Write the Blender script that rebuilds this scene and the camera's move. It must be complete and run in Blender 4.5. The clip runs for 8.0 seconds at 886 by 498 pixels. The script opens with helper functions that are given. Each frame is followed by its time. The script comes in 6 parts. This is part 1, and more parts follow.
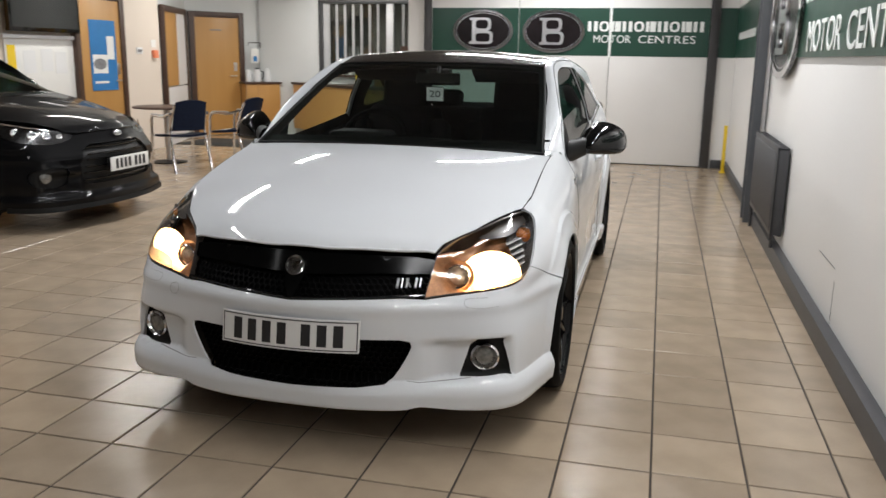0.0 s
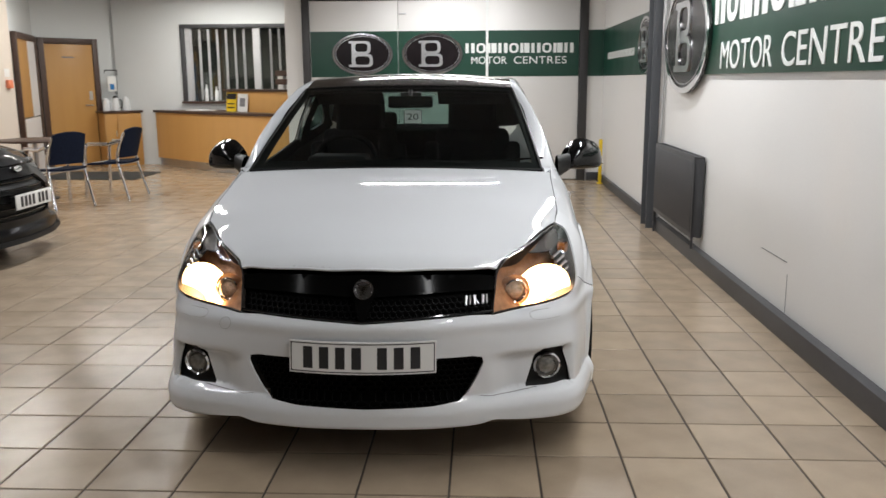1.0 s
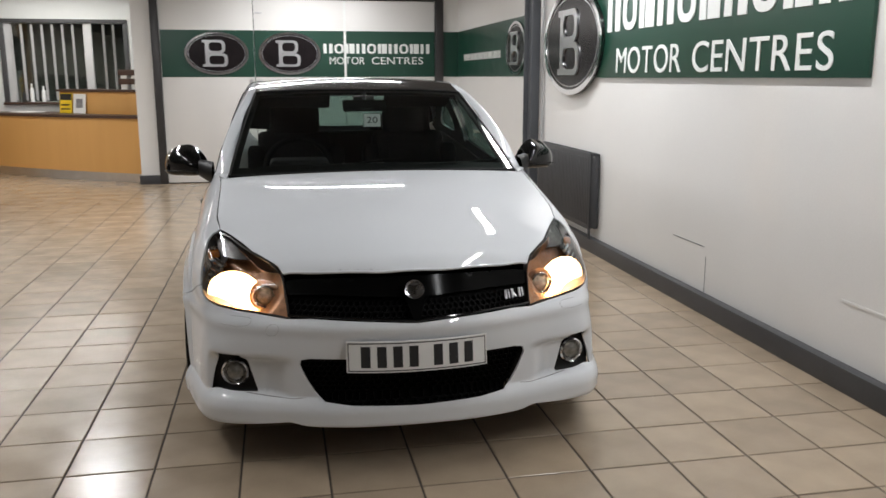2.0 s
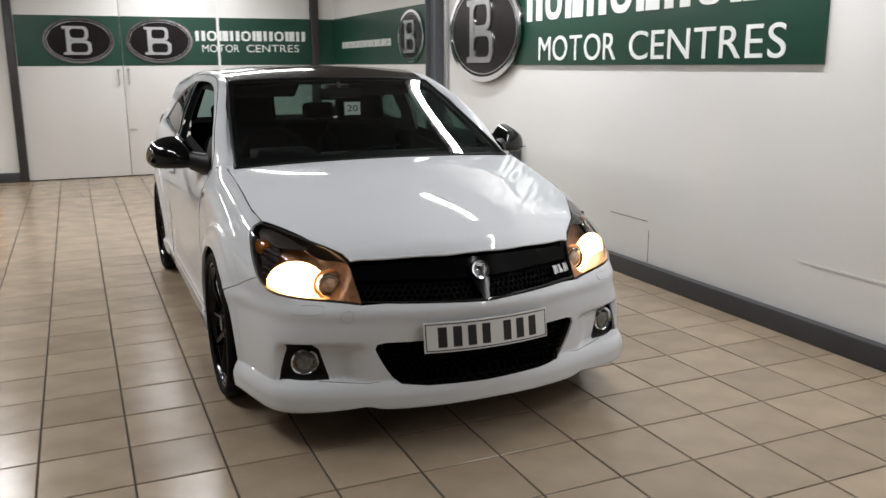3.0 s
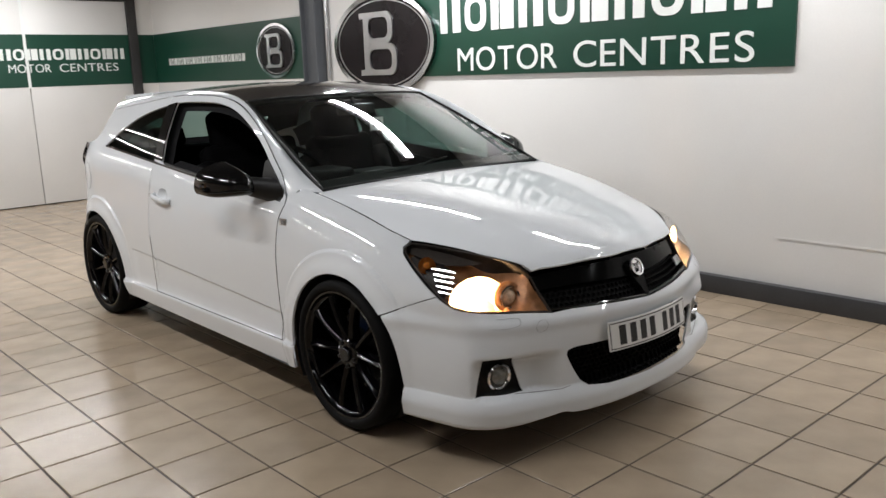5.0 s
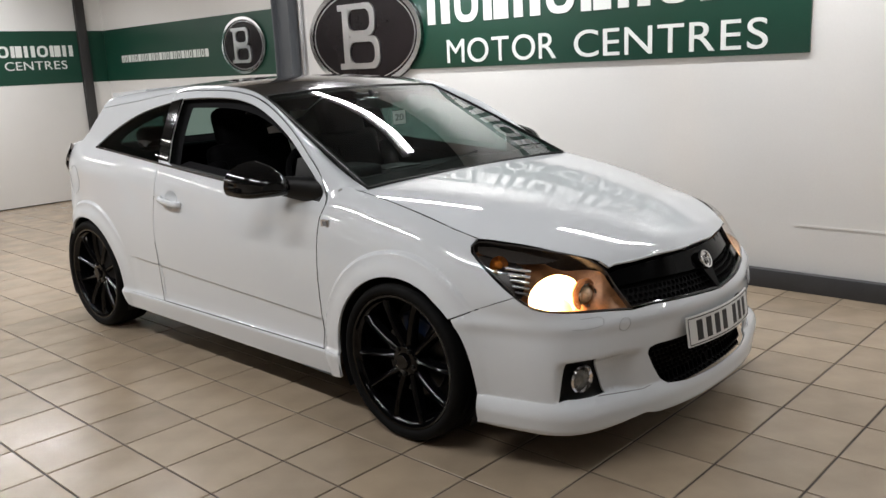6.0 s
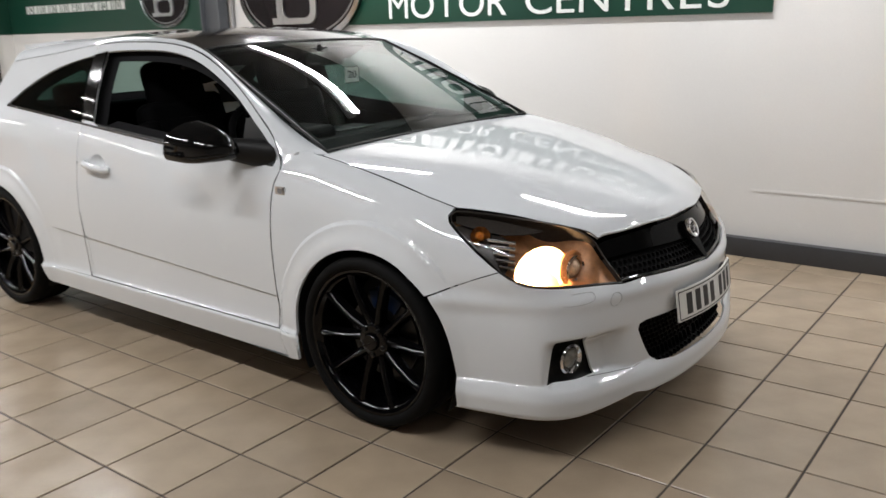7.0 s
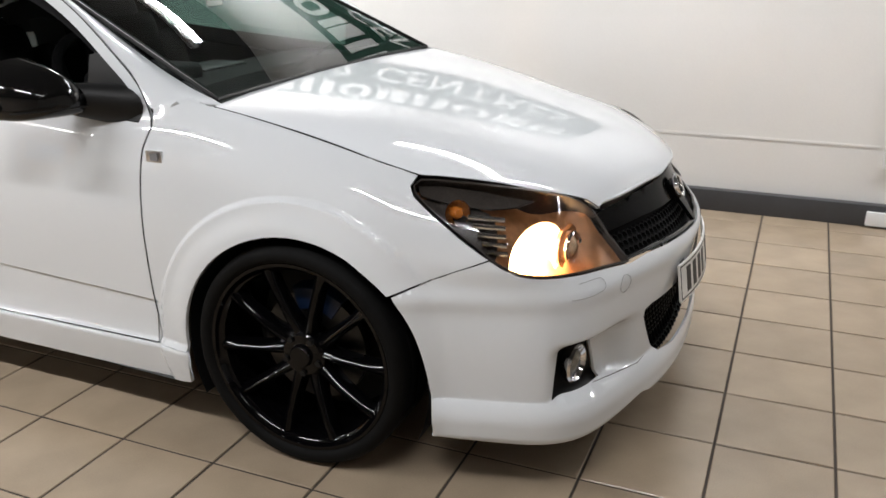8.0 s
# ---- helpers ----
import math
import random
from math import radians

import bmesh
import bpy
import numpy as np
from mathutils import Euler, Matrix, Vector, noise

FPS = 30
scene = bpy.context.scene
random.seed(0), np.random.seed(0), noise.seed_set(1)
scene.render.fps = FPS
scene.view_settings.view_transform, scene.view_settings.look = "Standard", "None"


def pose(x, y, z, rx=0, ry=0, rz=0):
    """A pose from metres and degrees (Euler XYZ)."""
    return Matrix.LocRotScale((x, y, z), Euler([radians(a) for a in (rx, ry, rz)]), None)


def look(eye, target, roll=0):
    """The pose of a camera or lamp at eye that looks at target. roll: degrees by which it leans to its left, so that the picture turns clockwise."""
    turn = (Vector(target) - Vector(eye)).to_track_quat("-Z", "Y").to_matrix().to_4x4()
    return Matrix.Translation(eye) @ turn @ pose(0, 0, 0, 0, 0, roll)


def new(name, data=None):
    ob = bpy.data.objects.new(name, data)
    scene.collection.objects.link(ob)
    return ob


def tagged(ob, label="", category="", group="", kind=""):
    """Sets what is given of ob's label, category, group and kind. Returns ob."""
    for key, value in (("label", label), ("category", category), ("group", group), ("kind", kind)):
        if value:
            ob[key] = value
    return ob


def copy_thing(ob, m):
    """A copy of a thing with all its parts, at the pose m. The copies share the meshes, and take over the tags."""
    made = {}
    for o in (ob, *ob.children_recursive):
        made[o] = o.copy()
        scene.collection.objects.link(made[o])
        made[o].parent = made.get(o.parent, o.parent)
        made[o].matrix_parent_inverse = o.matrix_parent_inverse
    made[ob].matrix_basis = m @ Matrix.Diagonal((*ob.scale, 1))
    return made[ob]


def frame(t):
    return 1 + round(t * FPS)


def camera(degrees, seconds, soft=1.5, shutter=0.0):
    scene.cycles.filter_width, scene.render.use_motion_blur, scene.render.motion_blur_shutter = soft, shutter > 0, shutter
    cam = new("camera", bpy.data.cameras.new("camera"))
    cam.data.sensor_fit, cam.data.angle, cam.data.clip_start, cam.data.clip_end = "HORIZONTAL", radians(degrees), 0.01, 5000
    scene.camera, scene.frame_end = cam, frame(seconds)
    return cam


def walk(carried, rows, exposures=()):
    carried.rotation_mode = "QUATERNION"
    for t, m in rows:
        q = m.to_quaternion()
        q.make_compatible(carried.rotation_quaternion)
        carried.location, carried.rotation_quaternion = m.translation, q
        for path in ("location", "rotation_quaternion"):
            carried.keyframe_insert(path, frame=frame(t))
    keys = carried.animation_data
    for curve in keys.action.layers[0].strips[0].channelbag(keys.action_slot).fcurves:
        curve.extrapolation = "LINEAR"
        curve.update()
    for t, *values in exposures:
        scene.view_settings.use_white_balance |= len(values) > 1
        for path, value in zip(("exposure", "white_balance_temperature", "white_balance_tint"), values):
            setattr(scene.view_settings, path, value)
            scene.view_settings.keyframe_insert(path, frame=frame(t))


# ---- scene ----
from mathutils import geometry

cam = camera(55.7, 8.0, soft=1.5, shutter=0.3)
PATH = [
    (0, (-0.077, 0.201, 1.402), (-0.555, 2.091, 0.955), 0.9),
    (0.5, (-0.496, 0.047, 1.404), (-0.746, 1.982, 0.963), 0.7),
    (1, (-0.875, -0.004, 1.404), (-0.964, 1.955, 1.008), -0.3),
    (1.5, (-1.278, -0.022, 1.418), (-1.14, 1.936, 1.034), 0.9),
    (2, (-1.757, -0.093, 1.441), (-1.382, 1.83, 1.039), -0.1),
    (2.2, (-1.904, -0.072, 1.435), (-1.472, 1.836, 1.02), -0.5),
    (3.3, (-2.916, 0.138, 1.448), (-2.039, 1.883, 1.02), -0.7),
    (3.5, (-3.051, 0.215, 1.434), (-2.133, 1.939, 1.007), -1.3),
    (4, (-3.416, 0.431, 1.456), (-2.371, 2.083, 1.032), -1.3),
    (4.5, (-3.799, 0.654, 1.476), (-2.602, 2.202, 1.062), -1.3),
    (6, (-4.315, 1.423, 1.47), (-2.893, 2.762, 1.038), -2.7),
    (6.5, (-4.344, 1.533, 1.46), (-2.884, 2.826, 1.015), -2.1),
    (7, (-4.232, 1.756, 1.437), (-2.704, 2.937, 0.914), -1.8),
    (7.5, (-4.001, 2.162, 1.42), (-2.368, 3.154, 0.831), -0.9),
    (8, (-3.877, 2.557, 1.37), (-2.145, 3.292, 0.693), -0.3),
]
walk(cam, [(t, look(eye, target, roll)) for t, eye, target, roll in PATH], exposures=[(0.0, 0.02), (2.2, -0.1), (4.5, 0.0), (6.0, 0.0), (6.5, 0.05), (7.5, 0.29), (8.0, 0.42)])

# ---- light: fluorescent battens under the ceiling, a dim night outside ----
CEILING = 2.85
world = bpy.data.worlds.new("night")
scene.world = world
world.use_nodes = True
world.node_tree.nodes["Background"].inputs[0].default_value = (0.02, 0.025, 0.04, 1)
world.node_tree.nodes["Background"].inputs[1].default_value = 0.3
# middle x, middle y, length along x, length along y, share of the power
BATTENS = [
    (0.1, 0.9, 0.09, 1.55, 0.88), (0.1, 3.3, 0.09, 1.55, 0.72), (0.15, 5.75, 0.09, 1.55, 1.15), (-1.3, 7.85, 1.55, 0.09, 1.15),
    (-3.7, 0.9, 0.09, 1.55, 0.12), (-3.7, 3.3, 0.09, 1.55, 0.82), (-3.7, 5.75, 0.09, 1.55, 1.0), (-3.7, 8.4, 0.09, 1.55, 1.15),
    (-1.3, 11.0, 1.55, 0.09, 1.0), (-5.9, 11.6, 1.55, 0.09, 1.05), (-6.2, 9.0, 0.09, 1.55, 0.72), (-4.9, 13.3, 1.55, 0.09, 0.95),
]
TUBE_WATTS = 39
HEADLAMP_WATTS = 13.0


# ---- materials ----
def shader(name, colour, rough=0.5, metal=0.0, coat=0.0, vary=0.0, scale=3.0, bump=0.0, fine=60.0, spread=0.0, rough_vary=0.0, emit=None, strength=0.0, ior=1.5):
    """A procedural surface: a base colour that varies at a broad and a fine scale, fine relief, and a spread from object to object."""
    m = bpy.data.materials.new(name)
    m.use_nodes = True
    t = m.node_tree
    b = t.nodes["Principled BSDF"]
    b.inputs["Base Color"].default_value = (*colour, 1)
    b.inputs["Roughness"].default_value, b.inputs["Metallic"].default_value = rough, metal
    b.inputs["Coat Weight"].default_value, b.inputs["Coat Roughness"].default_value = coat, 0.012
    b.inputs["IOR"].default_value = ior
    if emit:
        b.inputs["Emission Color"].default_value, b.inputs["Emission Strength"].default_value = (*emit, 1), strength
    if not (vary or bump or spread or rough_vary):
        return m
    add, wire = t.nodes.new, t.links.new
    where = add("ShaderNodeTexCoord")
    broad, small = add("ShaderNodeTexNoise"), add("ShaderNodeTexNoise")
    for node, s, d in ((broad, scale, 4), (small, fine, 3)):
        node.inputs["Scale"].default_value, node.inputs["Detail"].default_value = s, d
        wire(where.outputs["Object"], node.inputs["Vector"])
    if vary or spread:
        both = add("ShaderNodeMath")
        both.operation = "MULTIPLY_ADD"
        wire(small.outputs["Fac"], both.inputs[0])
        both.inputs[1].default_value = 0.4
        wire(broad.outputs["Fac"], both.inputs[2])
        to = add("ShaderNodeMapRange")
        to.inputs["From Min"].default_value, to.inputs["From Max"].default_value = 0.45, 0.95
        to.inputs["To Min"].default_value, to.inputs["To Max"].default_value = 1 - vary, 1 + vary
        wire(both.outputs[0], to.inputs["Value"])
        value = to.outputs[0]
        if spread:
            info = add("ShaderNodeObjectInfo")
            own = add("ShaderNodeMapRange")
            own.inputs["To Min"].default_value, own.inputs["To Max"].default_value = 1 - spread, 1 + spread
            wire(info.outputs["Random"], own.inputs["Value"])
            mul = add("ShaderNodeMath")
            mul.operation = "MULTIPLY"
            wire(value, mul.inputs[0]), wire(own.outputs[0], mul.inputs[1])
            value = mul.outputs[0]
        tint = add("ShaderNodeVectorMath")
        tint.operation = "SCALE"
        tint.inputs[0].default_value = colour
        wire(value, tint.inputs["Scale"])
        wire(tint.outputs[0], b.inputs["Base Color"])
    if rough_vary:
        r = add("ShaderNodeMapRange")
        r.inputs["From Min"].default_value, r.inputs["From Max"].default_value = 0.3, 0.7
        r.inputs["To Min"].default_value, r.inputs["To Max"].default_value = max(rough - rough_vary, 0.02), rough + rough_vary
        wire(broad.outputs["Fac"], r.inputs["Value"]), wire(r.outputs[0], b.inputs["Roughness"])
    if bump:
        k = add("ShaderNodeBump")
        k.inputs["Strength"].default_value, k.inputs["Distance"].default_value = 0.4, bump
        wire(small.outputs["Fac"], k.inputs["Height"]), wire(k.outputs[0], b.inputs["Normal"])
    return m


def pane(name, tint, sheen=0.07):
    """Thin glass: tinted see-through with a mirror sheen that grows towards grazing."""
    m = bpy.data.materials.new(name)
    m.use_nodes = True
    t = m.node_tree
    t.nodes.remove(t.nodes["Principled BSDF"])
    add, wire = t.nodes.new, t.links.new
    clear, gloss, mix, facing, power, scale = (add("ShaderNode" + k) for k in ("BsdfTransparent", "BsdfGlossy", "MixShader", "LayerWeight", "Math", "Math"))
    clear.inputs[0].default_value, gloss.inputs["Roughness"].default_value = (*tint, 1), 0.0
    facing.inputs["Blend"].default_value = 0.5
    power.operation, power.inputs[1].default_value = "POWER", 5.0
    scale.operation, scale.inputs[1].default_value, scale.inputs[2].default_value = "MULTIPLY_ADD", 1 - sheen, sheen
    wire(facing.outputs["Facing"], power.inputs[0]), wire(power.outputs[0], scale.inputs[0]), wire(scale.outputs[0], mix.inputs[0])
    wire(clear.outputs[0], mix.inputs[1]), wire(gloss.outputs[0], mix.inputs[2])
    wire(mix.outputs[0], t.nodes["Material Output"].inputs[0])
    return m


def grained(name, light, dark, rough=0.4, along="Z", scale=7.0):
    """Veneer with stretched grain."""
    m = shader(name, light, rough)
    t = m.node_tree
    add, wire = t.nodes.new, t.links.new
    where, place, n, ramp = add("ShaderNodeTexCoord"), add("ShaderNodeMapping"), add("ShaderNodeTexNoise"), add("ShaderNodeMix")
    place.inputs["Scale"].default_value = {"X": (0.08, 1, 1), "Y": (1, 0.08, 1), "Z": (1, 1, 0.08)}[along]
    n.inputs["Scale"].default_value, n.inputs["Detail"].default_value, n.inputs["Distortion"].default_value = scale, 6, 0.6
    ramp.data_type = "RGBA"
    ramp.inputs[6].default_value, ramp.inputs[7].default_value = (*light, 1), (*dark, 1)
    wire(where.outputs["Object"], place.inputs[0]), wire(place.outputs[0], n.inputs["Vector"]), wire(n.outputs["Fac"], ramp.inputs[0])
    wire(ramp.outputs[2], t.nodes["Principled BSDF"].inputs["Base Color"])
    return m


WHITE_WALL = shader("white_wall_paint", (0.76, 0.75, 0.73), 0.42, vary=0.03, scale=1.3, bump=0.0012, fine=90, rough_vary=0.1)
GREY_WALL = shader("pale_grey_wall_paint", (0.66, 0.68, 0.68), 0.6, vary=0.03, scale=1.1, bump=0.001, fine=80)
CREAM_WALL = shader("cream_wall_paint", (0.72, 0.64, 0.56), 0.6, vary=0.03, scale=1.1, bump=0.001, fine=80)
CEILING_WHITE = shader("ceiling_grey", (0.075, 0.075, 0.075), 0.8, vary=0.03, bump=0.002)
TILE = shader("beige_floor_tile", (0.345, 0.270, 0.192), 0.2, vary=0.13, scale=5.0, bump=0.0006, fine=220, spread=0.10, rough_vary=0.07)
GROUT = shader("dark_grout", (0.045, 0.034, 0.025), 0.85, vary=0.2, scale=9, bump=0.002)
DARK_TRIM = shader("charcoal_trim_paint", (0.045, 0.046, 0.05), 0.45, vary=0.15, scale=4, bump=0.0006)
BLACK_STEEL = shader("black_door_frame_paint", (0.035, 0.033, 0.033), 0.4, vary=0.15, scale=4)
GREY_STEEL = shader("grey_column_paint", (0.080, 0.086, 0.095), 0.45, vary=0.12, scale=3, bump=0.0006)
GREEN = shader("green_sign_vinyl", (0.006, 0.050, 0.030), 0.33, vary=0.06, scale=2, rough_vary=0.05)
SIGN_WHITE = shader("white_sign_vinyl", (0.80, 0.82, 0.80), 0.35, vary=0.03)
CHROME = shader("chrome", (0.80, 0.80, 0.82), 0.10, 1.0)
SATIN = shader("brushed_aluminium", (0.62, 0.62, 0.63), 0.28, 1.0, vary=0.06, scale=8)
SIGN_BLACK = shader("gloss_black_badge", (0.012, 0.009, 0.010), 0.22, vary=0.3, scale=3, ior=1.3)
YELLOW = shader("yellow_paint", (0.80, 0.56, 0.02), 0.45, vary=0.08)
OAK = grained("honey_oak_veneer", (0.52, 0.29, 0.095), (0.44, 0.23, 0.07), 0.35)
OAK_FLAT = grained("honey_oak_front", (0.70, 0.40, 0.135), (0.60, 0.32, 0.10), 0.35, "Z", 4.0)
DARK_WOOD = shader("dark_wood_edge", (0.06, 0.032, 0.022), 0.4, vary=0.2, scale=8)
PAPER = shader("white_paper", (0.78, 0.78, 0.76), 0.7, vary=0.03)
POSTER_BLUE = shader("blue_poster_print", (0.025, 0.19, 0.48), 0.4, vary=0.1)
INK = shader("black_ink", (0.015, 0.015, 0.016), 0.5)
JOINT = shader("shut_line_grey", (0.36, 0.37, 0.38), 0.6)
GREY_INK = shader("grey_ink", (0.20, 0.20, 0.21), 0.6, vary=0.3, scale=20)
RED_INK = shader("orange_red_print", (0.74, 0.22, 0.11), 0.6)
SCREEN = shader("dark_screen", (0.012, 0.015, 0.016), 0.08)
NAVY = shader("navy_woven_cane", (0.006, 0.010, 0.024), 0.8, vary=0.3, scale=60, bump=0.002, fine=180, ior=1.25)
MAT_DARK = shader("dark_carpet_mat", (0.03, 0.03, 0.028), 0.95, vary=0.2, scale=30, bump=0.003)
BLIND = shader("grey_blind_fabric", (0.52, 0.52, 0.53), 0.7, vary=0.06)
BAR_BLACK = shader("black_grille_bar", (0.003, 0.003, 0.003), 0.10, ior=1.14)
MESH_BLACK = shader("matt_black_mesh", (0.0015, 0.0015, 0.0015), 0.6, ior=1.15)
# the unlit room's dimness, put into a sheet's colour
DIM_BACKING = shader("dim_room_behind_glass", (0.16, 0.12, 0.12), 0.9, vary=0.4, scale=2)
WHITE_PLASTIC = shader("white_plastic", (0.76, 0.77, 0.78), 0.35)

PAINT = shader("white_car_paint", (0.675, 0.70, 0.722), 0.75, coat=1.0, vary=0.006, scale=2, ior=1.25)
BLACK_PAINT = shader("black_car_paint", (0.0015, 0.0015, 0.002), 0.5, coat=0.45, ior=1.15)
ROOF_BLACK = shader("black_roof_film", (0.028, 0.024, 0.022), 0.16, coat=1.0, vary=0.1, scale=3)
GLOSS_BLACK = shader("gloss_black_plastic", (0.004, 0.004, 0.004), 0.08)
SATIN_BLACK = shader("satin_black_plastic", (0.005, 0.005, 0.005), 0.5, vary=0.1, bump=0.0004, ior=1.35)
CARBON = shader("dark_bezel", (0.04, 0.034, 0.03), 0.3, vary=0.4, scale=240, ior=1.3)
# a silvery bowl, with some of the bulb's warm light in its colour
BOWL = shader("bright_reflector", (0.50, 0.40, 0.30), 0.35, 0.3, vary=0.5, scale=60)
LAMP_GREY = shader("smoked_chrome", (0.16, 0.16, 0.165), 0.22, 1.0, vary=0.6, scale=45)
# smoked chrome; the orange is the bulb's glow put into the colour
GLOW_COPPER = shader("smoked_reflector", (0.42, 0.20, 0.09), 0.36, 0.3, vary=0.35, scale=25)
RUBBER = shader("tyre_rubber", (0.004, 0.004, 0.004), 0.7, vary=0.25, scale=14, bump=0.0012, fine=90, ior=1.2)
RIM = shader("black_alloy", (0.0015, 0.0015, 0.0018), 0.06, ior=1.34)
DISC = shader("brake_disc_steel", (0.07, 0.07, 0.07), 0.4, 1.0, vary=0.2, scale=20)
BLUE = shader("blue_caliper_paint", (0.004, 0.014, 0.045), 0.4)
SEAT = shader("black_seat_leather", (0.002, 0.002, 0.0022), 0.8, vary=0.15, scale=12, bump=0.0006, ior=1.12)
DASH = shader("black_dashboard", (0.004, 0.004, 0.0045), 0.7, ior=1.25, bump=0.0006, fine=150)
HEADLINER = shader("dark_headliner", (0.010, 0.010, 0.011), 0.9, ior=1.2)
FOG_LENS = shader("grey_lamp_glass", (0.22, 0.22, 0.21), 0.08, 0.6, vary=0.3, scale=60)
PLATE = shader("white_plate", (0.72, 0.72, 0.70), 0.3)
AMBER = shader("amber_bulb", (0.45, 0.14, 0.02), 0.2)
TAIL_LENS = shader("smoked_tail_lens", (0.34, 0.31, 0.30), 0.12, coat=0.6, vary=0.3, scale=40)
BEAM = shader("lit_bulb", (1.0, 0.86, 0.62), 0.3, emit=(1.0, 0.78, 0.46), strength=22.0)
# clear glass, coloured warm as if the bulb shone on it
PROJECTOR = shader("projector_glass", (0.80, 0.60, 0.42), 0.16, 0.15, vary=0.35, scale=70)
TUBE = shader("lit_tube", (0.9, 0.9, 0.9), 0.5, emit=(1.0, 0.98, 0.96), strength=14.0)
GLASS = pane("windscreen_glass", (0.72, 0.80, 0.77), 0.10)
TINTED = pane("tinted_glass", (0.11, 0.19, 0.17))
REAR_TINT = pane("rear_tinted_glass", (0.26, 0.38, 0.35))
CLEAR = pane("clear_lens", (0.97, 0.97, 0.97), 0.03)


# ---- mesh helpers ----
def thing(name, place, label, category, group="", kind=""):
    ob = tagged(new(name), label, category, group, kind)
    ob.empty_display_size = 0.1
    ob.matrix_basis = place if isinstance(place, Matrix) else pose(*place)
    return ob


def part(name, bm, material, parent=None, label="", smooth=40):
    me = bpy.data.meshes.new(name)
    bm.to_mesh(me), bm.free()
    for m in material if isinstance(material, (list, tuple)) else [material]:
        me.materials.append(m)
    if smooth:
        me.polygons.foreach_set("use_smooth", [True] * len(me.polygons))
        me.set_sharp_from_angle(angle=radians(smooth))
    ob = tagged(new(name, me), label)
    ob.parent = parent
    return ob


def box(x0, x1, y0, y1, z0, z1, bevel=0.0, bm=None, segments=2, m=None):
    bm = bm or bmesh.new()
    made = bmesh.ops.create_cube(bm, size=1, matrix=(m or Matrix()) @ Matrix.LocRotScale(((x0 + x1) / 2, (y0 + y1) / 2, (z0 + z1) / 2), None, (abs(x1 - x0), abs(y1 - y0), abs(z1 - z0))))
    if bevel:
        edges = list({e for v in made["verts"] for e in v.link_edges})
        bmesh.ops.bevel(bm, geom=edges, offset=bevel, segments=segments, profile=0.6, affect="EDGES")
    return bm


def cylinder(m, r0, r1, depth, n=24, bm=None, bevel=0.0):
    """A cylinder or cone along the pose's z, from 0 to depth."""
    bm = bm or bmesh.new()
    made = bmesh.ops.create_cone(bm, cap_ends=True, segments=n, radius1=r0, radius2=r1, depth=depth, matrix=m @ pose(0, 0, depth / 2))
    if bevel:
        edges = [e for e in {e for v in made["verts"] for e in v.link_edges} if any(len(f.verts) > 4 for f in e.link_faces)]
        bmesh.ops.bevel(bm, geom=edges, offset=bevel, segments=2, profile=0.6, affect="EDGES")
    return bm


def lathe(profile, n=48, m=None, bm=None):
    """(radius, height) pairs turned about the pose's z."""
    bm, m = bm or bmesh.new(), m or Matrix()
    rings = [[bm.verts.new(m @ Vector((r * math.cos(2 * math.pi * i / n), r * math.sin(2 * math.pi * i / n), h))) for i in range(n)] for r, h in profile]
    for a, b in zip(rings, rings[1:]):
        for i in range(n):
            bm.faces.new((a[i], a[(i + 1) % n], b[(i + 1) % n], b[i]))
    bmesh.ops.recalc_face_normals(bm, faces=bm.faces)
    return bm


def tube(points, r, n=10, bm=None, closed=False):
    """A round bar along points."""
    bm, pts, rings = bm or bmesh.new(), [Vector(p) for p in points], []
    up = Vector((0.13, 0.21, 0.97))
    for i, p in enumerate(pts):
        a, b = (pts[i - 1], pts[(i + 1) % len(pts)]) if closed else (pts[max(i - 1, 0)], pts[min(i + 1, len(pts) - 1)])
        d = (b - a).normalized()
        u = d.cross(up).normalized()
        w = d.cross(u)
        rr = r[i] if isinstance(r, (list, tuple)) else r
        rings.append([bm.verts.new(p + rr * (math.cos(2 * math.pi * k / n) * u + math.sin(2 * math.pi * k / n) * w)) for k in range(n)])
    for a, b in zip(rings, rings[1:] + ([rings[0]] if closed else [])):
        for k in range(n):
            bm.faces.new((a[k], a[(k + 1) % n], b[(k + 1) % n], b[k]))
    if not closed:
        bm.faces.new(rings[0]), bm.faces.new(rings[-1])
    bmesh.ops.recalc_face_normals(bm, faces=bm.faces)
    return bm


def arc(points, n=6):
    """A smooth run through a few points (Catmull-Rom)."""
    p = [Vector(v) for v in points]
    p = [2 * p[0] - p[1]] + p + [2 * p[-1] - p[-2]]
    out = []
    for a, b, c, d in zip(p, p[1:], p[2:], p[3:]):
        for k in range(n):
            t = k / n
            out.append(0.5 * (2 * b + (c - a) * t + (2 * a - 5 * b + 4 * c - d) * t * t + (3 * b - a - 3 * c + d) * t ** 3))
    return out + [p[-2]]


def prism(outline, depth, m=None, bm=None, bevel=0.0):
    """A flat outline in the pose's xy, raised along its z."""
    bm, m = bm or bmesh.new(), m or Matrix()
    low = [bm.verts.new(m @ Vector((x, y, 0))) for x, y in outline]
    high = [bm.verts.new(m @ Vector((x, y, depth))) for x, y in outline]
    n = len(outline)
    top = bm.faces.new(high)
    faces = [top, bm.faces.new(low[::-1])] + [bm.faces.new((low[i], low[(i + 1) % n], high[(i + 1) % n], high[i])) for i in range(n)]
    bmesh.ops.recalc_face_normals(bm, faces=faces)
    if bevel:
        bmesh.ops.bevel(bm, geom=list(top.edges), offset=bevel, segments=2, profile=0.6, affect="EDGES")
    return bm


